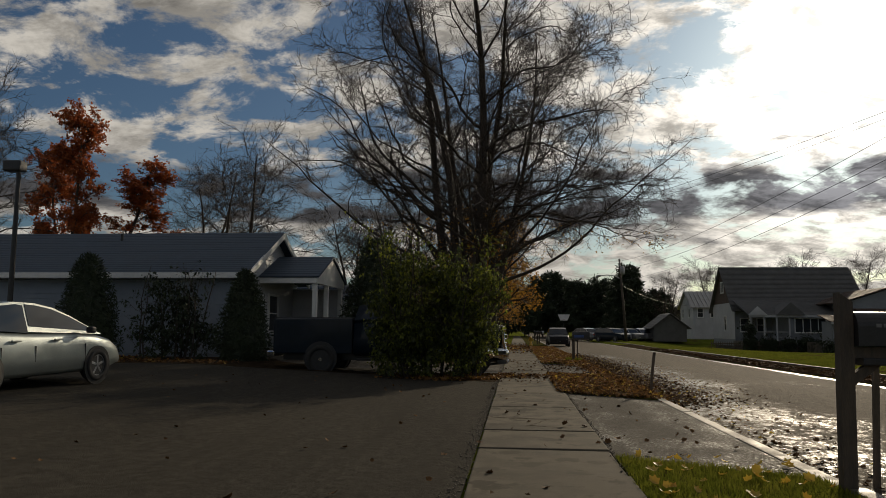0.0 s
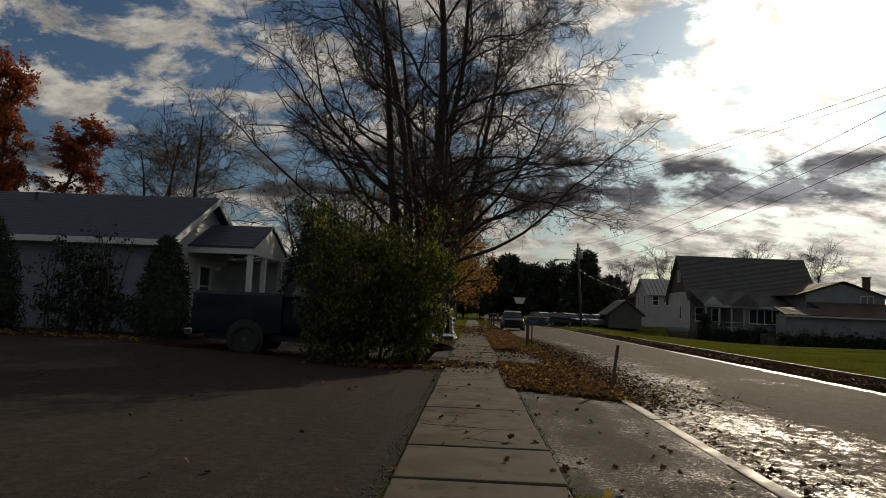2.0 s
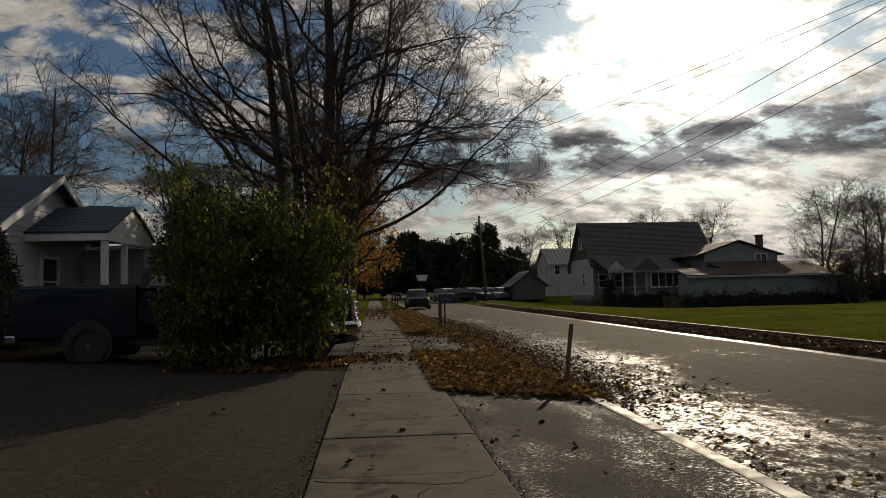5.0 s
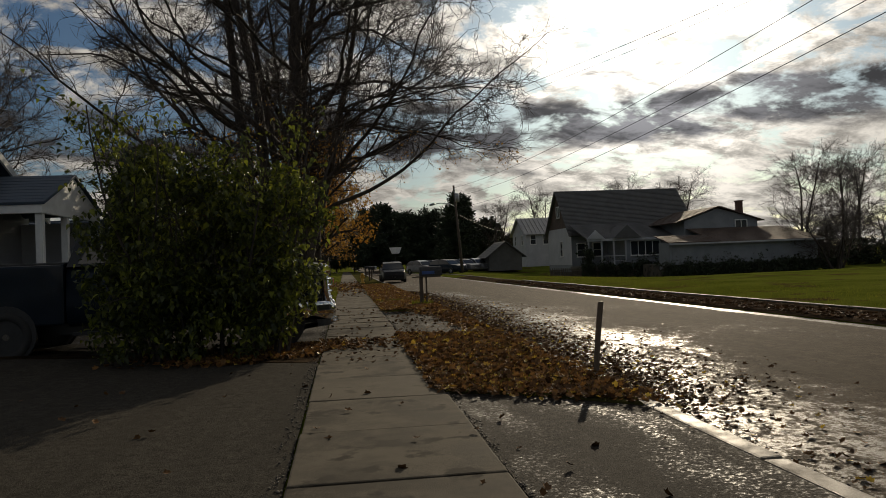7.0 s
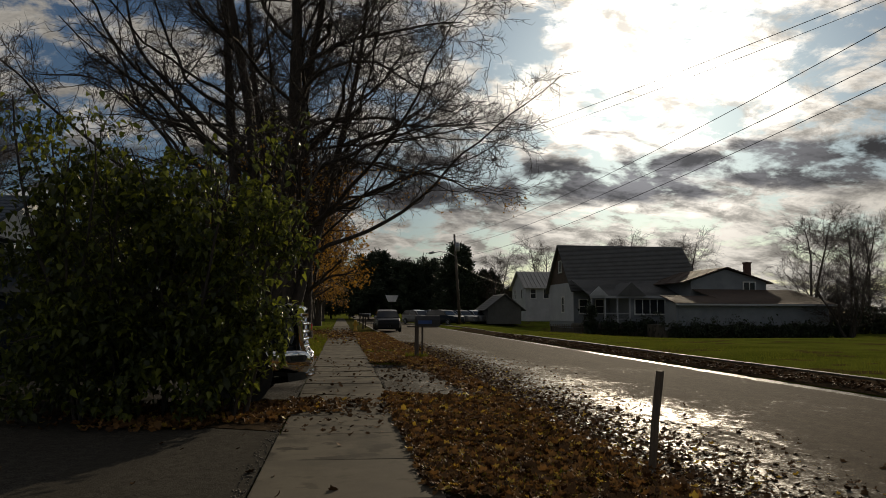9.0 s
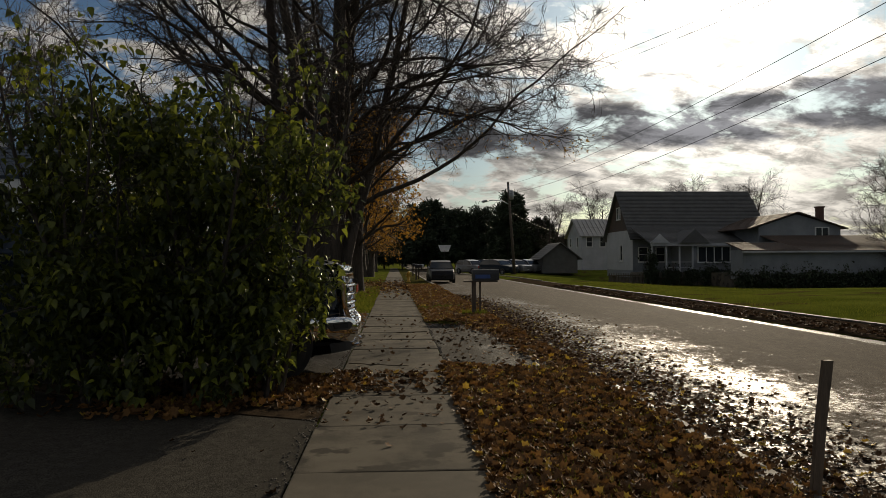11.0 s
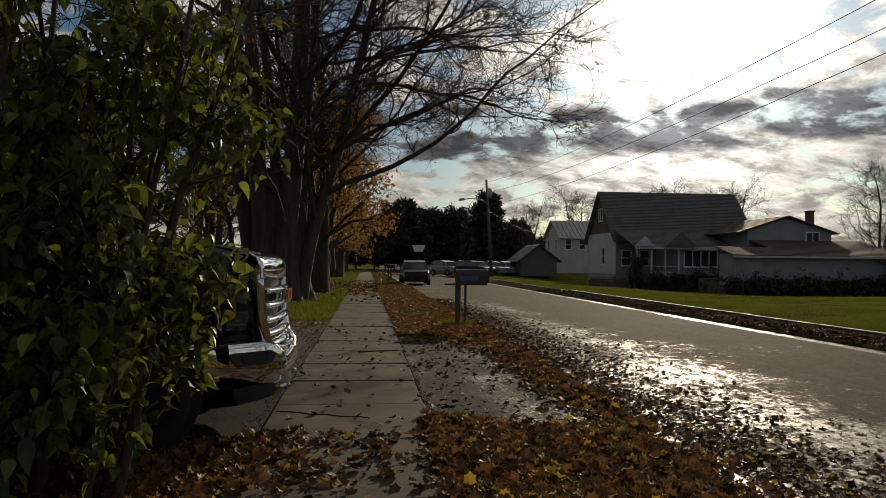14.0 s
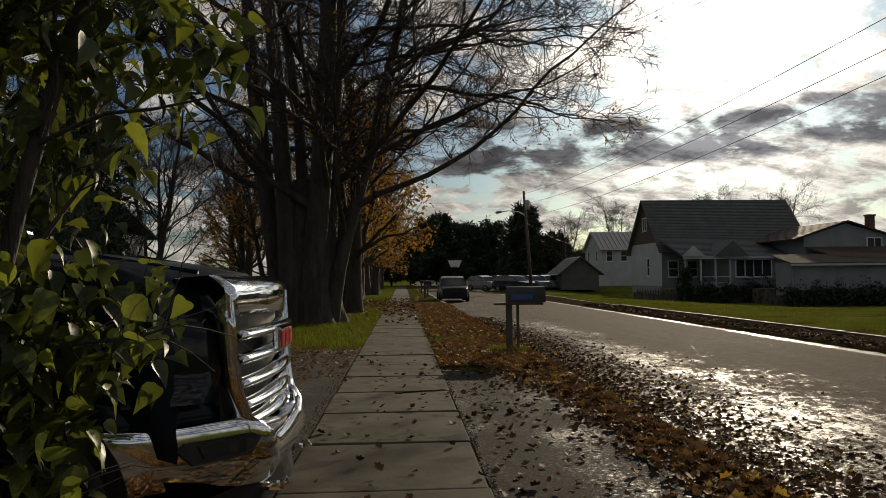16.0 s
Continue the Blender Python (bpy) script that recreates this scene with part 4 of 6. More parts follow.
maple((-2.9, 44.0, 0))
street_tree = bare_tree("street_tree", (-2.7, 59.0, 0), "street tree with thin golden leaves on low twigs", 5, 15.0, 2, 0.3, 6.0, (26, 9, 6), low=0.15,
                        leaf=LEAF_GOLD, leaves=4800, leaf_size=0.15, twig_r=0.009, group="street trees", leaf_top=7.5)
for x, y, turn, s in ((-2.0, 50.5, 300, 1.15), (-2.9, 72, 80, 0.95), (-2.6, 86, 190, 1.05), (-3.0, 103, 20, 1.0), (-2.8, 122, 250, 1.0), (-9.5, 66, 130, 0.9), (-14, 84, 60, 1.1)):
    copy_thing(street_tree, pose(x, y, 0, 0, 0, turn)).scale = (s, s, s)
yard_tree = bare_tree("yard_tree", (-21.5, 57, 0), "bare open-crowned tree behind the low house", 8, 15.0, 2, 0.24, 7.5, (22, 11, 7), low=0.25, twig_r=0.0125, angles=(0.6, 1.2),
                      group="bare yard trees", lean=0.2)
for x, y, turn, s in ((-25.5, 60, 90, 0.95), (-36, 46, 10, 1.05), (-41, 50, 200, 1.0), (46, 80, 40, 0.8), (56, 86, 130, 0.85), (52, 74, 300, 0.6), (39, 112, 70, 0.8),
                      (31, 124, 200, 0.8), (44, 104, 10, 0.75), (-13, 60, 250, 0.7), (26, 135, 30, 0.75), (62, 95, 0, 0.9)):
    copy_thing(yard_tree, pose(x, y, hollow(x, y), 0, 0, turn)).scale = (s, s, s)
low_tree = bare_tree("low_bare_tree", (-7.0, 40.0, 0), "low bare tree with drooping twigs beside the porch", 9, 6.5, 3, 0.12, 3.6, (18, 8, 6), low=0.15, twig_r=0.007, lean=0.35)
copy_thing(low_tree, pose(43, 72, -0.8, 0, 0, 40)).scale = (1.2, 1.2, 0.9)
copy_thing(low_tree, pose(49, 70, -0.8, 0, 0, 140)).scale = (1.3, 1.3, 0.8)
for x, y, turn in ((41, 68, 10), (45, 66, 90), (52, 68, 200), (57, 72, 30), (47, 76, 300)):
    copy_thing(low_tree, pose(x, y, 0.2 + hollow(x, y), 0, 0, turn)).scale = (1.2, 1.2, 0.75)
copy_thing(low_tree, pose(-5.2, 52, 0, 0, 0, 200)).scale = (1.2, 1.2, 1.1)
red_tree = bare_tree("red_tree", (-30.8, 50, 0), "narrow tree full of red autumn leaves behind the house", 14, 17.0, 1, 0.2, 3.6, (48, 8, 5), low=0.16, leaf=LEAF_RED,
                     leaves=17000, leaf_size=0.19, twig_r=0.012, group="red trees", lean=0.12)
copy_thing(red_tree, pose(-28.9, 51, 0, 0, 0, 110)).scale = (1.35, 1.35, 0.84)
copy_thing(red_tree, pose(-33.5, 54, 0, 0, 0, 210)).scale = (0.9, 0.9, 0.95)

# ---- evergreens and hedge ----
def evergreen(name, at, height, radius, label, seed, blunt=0.5, n=7000, size=0.16):
    """A dense clipped evergreen: a dark woody core under many short sprays."""
    r = np.random.default_rng(seed)
    root = thing(name, pose(*at), label, "shrub", "evergreen shrubs")
    bm = bmesh.new()
    rings = []
    for k in range(9):
        t = k / 8
        rad = radius * 0.8 * max(0.06, (1 - t) ** blunt * min(1.0, 0.55 + 2.0 * t))
        rings.append([Vector((math.cos(a) * rad * r.uniform(0.85, 1.1), math.sin(a) * rad * r.uniform(0.85, 1.1), 0.05 + t * height * 0.93))
                      for a in np.linspace(0, 2 * np.pi, 14, endpoint=False)])
    loft(bm, rings)
    part("core", bm, NEEDLE, root)
    t = r.uniform(0, 1, n) ** 1.15
    rad = radius * np.maximum(0.05, (1 - t) ** blunt * np.minimum(1.0, 0.55 + 2.0 * t)) * r.uniform(0.75, 1.08, n)
    a = r.uniform(0, 2 * np.pi, n)
    rad *= 1 + 0.12 * np.sin(a * 3 + t * 9)
    p = np.stack([np.cos(a) * rad, np.sin(a) * rad, t * height + 0.03], 1)
    linked("foliage", scatter("foliage", SPRIG, SPRIG_F, p, turns(r, n, 1.1), r.uniform(0.6, 1.4, n) * size), NEEDLE, root, kind="stuff")
    return root


evergreen("conical_evergreen", (-14.7, 26.0, 0), 3.7, 1.25, "dark conical evergreen against the blue wall", 31)
evergreen("conical_evergreen", (-9.3, 26.2, 0), 3.15, 1.0, "dark conical evergreen beside the porch", 32)
evergreen("round_evergreen", (-6.3, 34.0, 0), 5.1, 1.5, "tall dark rounded evergreen behind the hedge", 33, 0.35, 9000, 0.22)


# ---- vehicles ----
def wheel(parent, centre, radius, width, sgn, spokes=5, rim=GREY_METAL):
    """A tyre with a spoked rim; sgn: the side that faces out along local y."""
    bm = bmesh.new()
    prof = [(radius * 0.66, -width / 2), (radius * 0.94, -width / 2), (radius, -width * 0.3), (radius, width * 0.3), (radius * 0.94, width / 2), (radius * 0.66, width / 2)]
    rings = [[Vector((math.cos(a) * q, y, math.sin(a) * q)) for q, y in prof] for a in np.linspace(0, 2 * np.pi, 29)]
    loft(bm, rings, caps=False)
    bmesh.ops.remove_doubles(bm, verts=bm.verts, dist=1e-5)
    bm.transform(Matrix.Translation(centre))
    tyre = part("wheel", bm, RUBBER, parent, smooth=True)
    bm = bmesh.new()
    y = sgn * width * 0.3
    bmesh.ops.create_cone(bm, cap_ends=True, segments=26, radius1=radius * 0.68, radius2=radius * 0.66, depth=0.05,
                          matrix=Matrix.Translation((0, y - sgn * 0.06, 0)) @ Matrix.Rotation(math.pi / 2, 4, "X"))
    bm.transform(Matrix.Translation(centre))
    part("rim_well", bm, BLACK_METAL, tyre)
    bm = bmesh.new()
    for k in range(spokes):
        m = Matrix.Rotation(2 * math.pi * k / spokes, 4, "Y")
        box(bm, (-radius * 0.08, y - 0.02, radius * 0.05), (radius * 0.08, y + 0.02, radius * 0.66), 0.008, m)
    ring = [[Vector((math.cos(a) * q, y + d, math.sin(a) * q)) for q, d in ((radius * 0.6, -0.02), (radius * 0.68, -0.02), (radius * 0.68, 0.025), (radius * 0.6, 0.014))]
            for a in np.linspace(0, 2 * np.pi, 29)]
    loft(bm, ring, caps=False)
    bmesh.ops.create_cone(bm, cap_ends=True, segments=12, radius1=radius * 0.16, radius2=radius * 0.13, depth=0.06,
                          matrix=Matrix.Translation((0, y, 0)) @ Matrix.Rotation(math.pi / 2, 4, "X"))
    bm.transform(Matrix.Translation(centre))
    part("rim", bm, rim, tyre)


def rounded(w, zb, zt, crown=0.0):
    """A car body's cross-section: (y, z) points, widest at mid height."""
    h = zt - zb
    half = [(w * 0.86, zb), (w * 0.97, zb + 0.1 * h), (w, zb + 0.4 * h), (w * 0.985, zb + 0.68 * h), (w * 0.96, zb + 0.9 * h), (w * 0.91, zt - 0.005), (w * 0.4, zt + crown)]
    return half + [(-y, z) for y, z in reversed(half)]


def car(name, m, label, length, width, hood, cabin, belt, paint, group="", wheelbase=2.7, radius=0.31, far=False):
    """A passenger car facing +x. hood: (x, top) along the body; cabin: side outline (x, z) from the screen's foot over the roof to the tail."""
    root = thing(name, m, label, "car", group)
    w = width / 2
    bm = bmesh.new()
    rings = []
    for x, zt in hood:
        end = abs(x) / (length / 2)
        ww = w * (1 - 0.16 * max(0, end - 0.75) / 0.25)
        zb = 0.2 + 0.1 * max(0, end - 0.8) / 0.2
        rings.append([Vector((x, y, z)) for y, z in rounded(ww, zb, zt, 0.02)])
    loft(bm, rings)
    part("body", bm, paint, root, smooth=not far)
    top = max(z for _, z in cabin)

    def side(z, push=0.0):
        t = (z - belt) / (top - belt)
        return w * (0.93 - 0.2 * t) + push

    bm = bmesh.new()
    loft(bm, [[Vector((x, -side(z), z)) for x, z in cabin], [Vector((x, -side(z) * 0.5, z + 0.015)) for x, z in cabin],
              [Vector((x, side(z) * 0.5, z + 0.015)) for x, z in cabin], [Vector((x, side(z), z)) for x, z in cabin]])
    part("cabin", bm, paint, root)
    cx, cz = sum(x for x, _ in cabin) / len(cabin), (belt + top) / 2
    inner = [(cx + (x - cx) * 0.93, cz + 0.005 + (z - cz) * 0.84) for x, z in cabin]
    xs = [x for x, _ in inner]
    mid = (min(xs) + max(xs)) / 2 - 0.1
    for s in (-1, 1):
        for keep in (lambda x: max(x, mid + 0.025), lambda x: min(x, mid - 0.025)):
            bm = bmesh.new()
            loft(bm, [[Vector((keep(x), s * side(z, -0.02), z)) for x, z in inner], [Vector((keep(x), s * side(z, 0.008), z)) for x, z in inner]])
            bmesh.ops.remove_doubles(bm, verts=bm.verts, dist=1e-4)
            part("side_window", bm, GLASS, root)
    for (xa, za), (xb, zb2), nm in ((cabin[0], cabin[1], "windscreen"), (cabin[-1], cabin[-2], "rear_window")):
        a, b = Vector((xa, 0, za)), Vector((xb, 0, zb2))
        out = Vector((-(b - a).z, 0, (b - a).x)).normalized()
        if out.z < 0:
            out = -out
        p, q = a.lerp(b, 0.1) + out * 0.022, a.lerp(b, 0.92) + out * 0.022
        bm = bmesh.new()
        ring = [Vector((p.x, -side(p.z) * 0.9, p.z)), Vector((p.x, side(p.z) * 0.9, p.z)), Vector((q.x, side(q.z) * 0.88, q.z)), Vector((q.x, -side(q.z) * 0.88, q.z))]
        loft(bm, [ring, [v - out * 0.02 for v in ring]])
        part(nm, bm, GLASS, root)
    front, back = length / 2, -length / 2
    zf = hood[-1][1]
    for s in (-1, 1):
        part("headlight", boxed(((front - 0.32, s * w * 0.5, zf - 0.17), (front - 0.02, s * w * 0.84, zf - 0.02)), bevel=0.03), LENS, root)
        part("tail_light", boxed(((back + 0.0, s * w * 0.6, 0.72), (back + 0.16, s * w * 0.88, 0.92)), bevel=0.03), RED_LENS, root)
        if not far:
            part("mirror", boxed(((cabin[0][0] - 0.55, s * (w + 0.02), belt + 0.0), (cabin[0][0] - 0.42, s * (w + 0.16), belt + 0.12)), bevel=0.03), BLACK_PLASTIC, root)
            for hx in (0.25, -0.75):
                part("door_handle", boxed(((hx - 0.1, s * (w * 0.985), belt - 0.12), (hx + 0.1, s * (w + 0.025), belt - 0.085)), bevel=0.008), paint, root)
            bm = bmesh.new()
            for hx in (1.0, -0.28, -1.05):
                box(bm, (hx - 0.004, s * w * 0.97, 0.46), (hx + 0.004, s * (w + 0.0015), belt - 0.2))
            part("door_gap", bm, BLACK_PLASTIC, root)
        for x in (wheelbase / 2, -wheelbase / 2):
            bm = bmesh.new()
            bmesh.ops.create_cone(bm, cap_ends=True, segments=26, radius1=radius + 0.06, radius2=radius + 0.06, depth=0.04,
                                  matrix=Matrix.Translation((x, s * (w - 0.012), radius)) @ Matrix.Rotation(math.pi / 2, 4, "X"))
            part("wheel_arch", bm, BLACK_PLASTIC, root)
            wheel(root, (x, s * (w - 0.07), radius), radius, 0.2, s)
    part("grille", boxed(((front - 0.1, -w * 0.5, 0.35), (front + 0.012, w * 0.5, 0.52)), bevel=0.02), BLACK_PLASTIC, root)
    part("number_plate", boxed(((front - 0.05, -0.15, 0.42), (front + 0.03, 0.15, 0.5)), bevel=0.005), BOARD_WHITE, root)
    return root


PAINT_ROW = surface("grey_car_paint", (0.1, 0.1, 0.105), (0.16, 0.16, 0.165), (0.3, 0.4), 2.0, 0.0, 40.0, clear=0.8)
LOT_Z, ROAD_Z = -0.004, -0.1
hatch_hood = [(-2.22, 0.72), (-2.15, 1.0), (-1.9, 1.06), (-1.2, 0.98), (-0.3, 0.94), (0.7, 0.93), (1.3, 0.9), (1.8, 0.8), (2.1, 0.68), (2.22, 0.55)]
hatch_cabin = [(1.5, 0.9), (0.75, 1.24), (0.3, 1.4), (-0.1, 1.47), (-0.6, 1.49), (-1.1, 1.44), (-1.6, 1.3), (-2.08, 1.04)]
car("hatchback_car", pose(-9.4, 14.75, LOT_Z + 0.235, 0, -1.0, 84), "silver-green hatchback parked on the asphalt lot", 4.45, 1.75, hatch_hood, hatch_cabin, 0.93, PAINT_SILVER)
suv_hood = [(-2.25, 0.75), (-2.2, 1.02), (-1.8, 1.05), (0.6, 1.03), (1.2, 1.02), (1.9, 0.96), (2.2, 0.86), (2.28, 0.6)]
suv_cabin = [(1.15, 1.0), (0.5, 1.5), (-0.2, 1.62), (-1.3, 1.6), (-1.75, 1.52), (-2.15, 1.04)]
car("parked_car", pose(3.35, 68.0, ROAD_Z, 0, 0, -90), "dark car parked at the kerb facing down the street", 4.5, 1.85, suv_hood, suv_cabin, 1.02, PAINT_BLACK, far=True)
row_car = car("parked_car", pose(8.9, 99.0, 0.0, 0, 0, -60), "pale car in a row on a far lot", 4.5, 1.8, suv_hood, suv_cabin, 1.02, PAINT_ROW, "far row of cars", far=True)
for x, y in ((10.6, 99.5), (12.3, 100), (14.0, 100.5), (15.6, 101.0), (17.4, 101.5)):
    copy_thing(row_car, pose(x + 0.3, y + 0.2, 0.0, 0, 0, -60))
car("parked_car", pose(11.2, 93.5, 0.0, 0, 0, -50), "dark car beside the pale row on a far lot", 4.5, 1.8, suv_hood, suv_cabin, 1.02, PAINT_DARK, "far row of cars", far=True)


def pickup():
    """Full-size pickup, nose along +x with its grille at x = 0."""
    root = thing("pickup_truck", pose(-0.52, 24.18, 0.03), "dark blue pickup with chrome grille parked beside the sidewalk", "truck")
    w = 1.0

    def nose(x_mid, z, bow=0.22, half=w, back=0.0):
        return [Vector((x_mid - bow * (y / half) ** 2 - back, y, z)) for y in np.linspace(-half, half, 13)]

    # fenders and hood
    bm = bmesh.new()
    rings = []
    for x, zt in ((-1.85, 1.33), (-1.2, 1.34), (-0.55, 1.33), (-0.28, 1.3), (-0.2, 1.24)):
        ww = w * (1.0 if x < -0.6 else 0.965)
        rings.append([Vector((x - 0.18 * (y / w) ** 2 * (x > -0.6), y, z)) for y, z in rounded(ww, 0.55, zt, 0.035)])
    loft(bm, rings)
    part("hood", bm, PAINT_DARK, root, smooth=True)
    for y in (-0.55, 0.55):
        bm = bmesh.new()
        tube(bm, [(-1.75, y, 1.345), (-1.0, y * 0.98, 1.36), (-0.35, y * 0.95, 1.33)], [0.02, 0.03, 0.015], 6)
        part("hood_crease", bm, PAINT_DARK, root)
    # chrome header over the grille
    bm = bmesh.new()
    lo, hi, top = nose(-0.06, 1.15, 0.08, 0.8), nose(-0.07, 1.27, 0.08, 0.84), nose(-0.14, 1.32, 0.08, 0.84)
    rear = nose(-0.32, 1.3, 0.07, 0.8)
    under = nose(-0.3, 1.14, 0.07, 0.78)
    loft(bm, [under, lo, hi, top, rear], caps=False)
    part("grille_header", bm, CHROME, root, "chrome header bar", smooth=True)
    bm = bmesh.new()
    loft(bm, [nose(-0.12, 0.66, 0.08, 0.7), nose(-0.12, 1.17, 0.08, 0.76)], caps=False)
    part("grille_mesh", bm, BLACK_PLASTIC, root)
    for z, half in ((1.07, 0.72), (0.97, 0.71), (0.87, 0.69), (0.775, 0.66), (0.695, 0.62)):
        bm = bmesh.new()
        rings = [nose(-0.11, z - 0.022, 0.08, half), nose(-0.04, z - 0.018, 0.08, half), nose(-0.015, z, 0.08, half), nose(-0.03, z + 0.008, 0.08, half), nose(-0.032, z + 0.014, 0.08, half), nose(-0.11, z + 0.026, 0.08, half)]
        loft(bm, rings, caps=False)
        part("grille_bar", bm, CHROME, root, smooth=True)
    # broad chrome frame down both sides of the grille and round its foot
    for s in (-1, 1):
        bm = bmesh.new()
        rings = []
        for y, z, x, wide in ((0.79, 1.24, -0.15, 0.02), (0.77, 1.1, -0.14, 0.025), (0.745, 0.96, -0.13, 0.028), (0.72, 0.86, -0.12, 0.03), (0.66, 0.74, -0.09, 0.035), (0.55, 0.665, -0.05, 0.04), (0.3, 0.645, -0.01, 0.035), (0.0, 0.64, 0.0, 0.03)):
            inward = Vector((0, -s * wide, wide * 0.25 if z > 0.7 else wide))
            c = Vector((x, s * y, z))
            rings.append([c + Vector((-0.12, 0, 0)), c, c + Vector((0.025, 0, 0)) + inward * 0.4, c + inward * 0.8, c + inward + Vector((-0.06, 0, 0))])
        loft(bm, rings)
        part("grille_frame", bm, CHROME, root, smooth=True)
        # painted panel between lamp and bumper
        bm = bmesh.new()
        rings = []
        for y in (0.6, 0.68, 0.76, 0.84, 0.92, 0.97, 1.0):
            x = -0.07 - 0.05 * y ** 2 - 0.48 * (max(0.0, y - 0.5) / 0.5) ** 1.25
            rings.append([Vector((x, s * y, 0.72)), Vector((x + 0.02, s * y, 0.76)), Vector((x - 0.03, s * y, 0.83)), Vector((x - 0.2, s * y * 0.98, 0.86)), Vector((x - 0.2, s * y * 0.98, 0.7))])
        loft(bm, rings)
        part("lamp_sill", bm, PAINT_DARK, root, smooth=True)
    badge = part("badge", boxed(((-0.05, -0.2, 0.965), (-0.008, 0.2, 1.08)), bevel=0.012), CHROME, root, "chrome-edged red badge plate")
    for y in (-0.125, 0.0, 0.125):
        part("badge_mark", boxed(((-0.02, y - 0.048, 0.98), (0.0, y + 0.048, 1.065)), bevel=0.01), PAINT_RED, badge)
    # lamps
    for s in (-1, 1):
        bm = bmesh.new()
        ys = [0.75, 0.84, 0.92, 0.975]
        rings = [[Vector((-0.2 - 0.35 * ((y - 0.75) / 0.225) ** 2 - b, s * y, z)) for y in ys] for z, b in ((0.82, 0.0), (0.95, -0.015), (1.1, 0.0), (1.19, 0.04))]
        loft(bm, rings, caps=False)
        bmesh.ops.solidify(bm, geom=bm.faces[:], thickness=0.03)
        part("headlight", bm, GLASS, root, "dark clear headlight", smooth=True)
    # bumper: chrome, wrapping round, with lamp pockets and a black valance
    def sweep(y):
        t = abs(y)
        return 0.05 * t ** 2 + 0.48 * (max(0.0, t - 0.5) / 0.5) ** 1.25

    def lip(y):
        """Height of the bumper's top edge: low under the grille, stepping up to the wings."""
        return 0.595 + 0.135 * ease(abs(y), 0.4, 0.62)

    bm = bmesh.new()
    rings = []
    for y in [-1.02] + list(np.linspace(-1.0, 1.0, 33)) + [1.02]:
        x = 0.03 - sweep(min(max(y, -1.0), 1.0)) - (0.55 if abs(y) > 1.0 else 0.0)
        zt, zb = lip(y), 0.4 + 0.05 * ease(abs(y), 0.55, 1.0)
        rings.append([Vector((x - 0.14, y, zt - 0.02)), Vector((x - 0.04, y, zt + 0.012)), Vector((x - 0.008, y, zt - 0.004)), Vector((x, y, zt - 0.03)),
                      Vector((x + 0.012, y, (zt + zb) / 2)), Vector((x - 0.02, y, zb + 0.03)), Vector((x - 0.06, y, zb)), Vector((x - 0.14, y, zb + 0.02))])
    loft(bm, rings)
    bumper = part("bumper", bm, CHROME, root, "chrome front bumper", smooth=True)
    for s in (-1, 1):
        bm = bmesh.new()
        ring = []
        for y, z in ((0.6, 0.66), (0.64, 0.59), (0.84, 0.585), (0.89, 0.66), (0.86, 0.69), (0.64, 0.69)):
            ring.append((y, z))
        loft(bm, [[Vector((0.05 - sweep(y), s * y, z - 0.02)) for y, z in ring], [Vector((-0.06 - sweep(y), s * y, z - 0.02)) for y, z in ring]])
        part("lamp_pocket", bm, BLACK_PLASTIC, bumper)
        bm = bmesh.new()
        loft(bm, [[Vector((0.058 - sweep(y), s * y, z - 0.02)) for y, z in ((0.67, 0.61), (0.81, 0.608), (0.83, 0.665), (0.67, 0.668))],
                  [Vector((0.0 - sweep(y), s * y, z)) for y, z in ((0.67, 0.61), (0.81, 0.608), (0.83, 0.665), (0.67, 0.668))]])
        part("fog_lamp", bm, GLASS, bumper)
    bm = bmesh.new()
    loft(bm, [nose(0.0, 0.42, 0.3, 0.95), nose(0.02, 0.3, 0.3, 0.92), nose(-0.3, 0.26, 0.3, 0.9)], caps=False)
    bmesh.ops.solidify(bm, geom=bm.faces[:], thickness=0.012)
    part("valance", bm, BLACK_PLASTIC, root)
    bm = bmesh.new()
    loft(bm, [nose(-0.03, 0.58, 0.12, 0.62), nose(-0.02, 0.63, 0.14, 0.66), nose(-0.1, 0.65, 0.14, 0.68), nose(-0.2, 0.6, 0.12, 0.66)], caps=False)
    part("bumper_step", bm, BLACK_PLASTIC, root)
    for y in (-0.42, 0.42):
        bm = bmesh.new()
        tube(bm, [(-0.1, y, 0.36), (0.03, y, 0.36), (0.07, y, 0.39)], 0.025, 8)
        part("tow_hook", bm, CHROME, root)
    # cab, bed and sides
    bm = bmesh.new()
    rings = [[Vector((x, y, z)) for y, z in rounded(w, 0.5, 1.3, 0.0)] for x in (-4.4, -3.0, -1.8)]
    loft(bm, rings)
    part("cab_side", bm, PAINT_DARK, root, smooth=True)
    cabin = [(-1.65, 1.32), (-2.35, 1.8), (-2.7, 1.88), (-4.05, 1.88), (-4.3, 1.8), (-4.4, 1.32)]
    bm = bmesh.new()

    def sy(z):
        return 0.95 - 0.24 * (z - 1.32) / 0.56
    loft(bm, [[Vector((x, -sy(z), z)) for x, z in cabin], [Vector((x, 0, z + 0.02)) for x, z in cabin], [Vector((x, sy(z), z)) for x, z in cabin]])
    part("cab", bm, PAINT_DARK, root)
    bm = bmesh.new()
    ring = [Vector((-1.7, -0.84, 1.37)), Vector((-1.7, 0.84, 1.37)), Vector((-2.3, 0.7, 1.785)), Vector((-2.3, -0.7, 1.785))]
    loft(bm, [[v + Vector((0.025, 0, 0.03)) for v in ring], ring])
    part("windscreen", bm, GLASS, root)
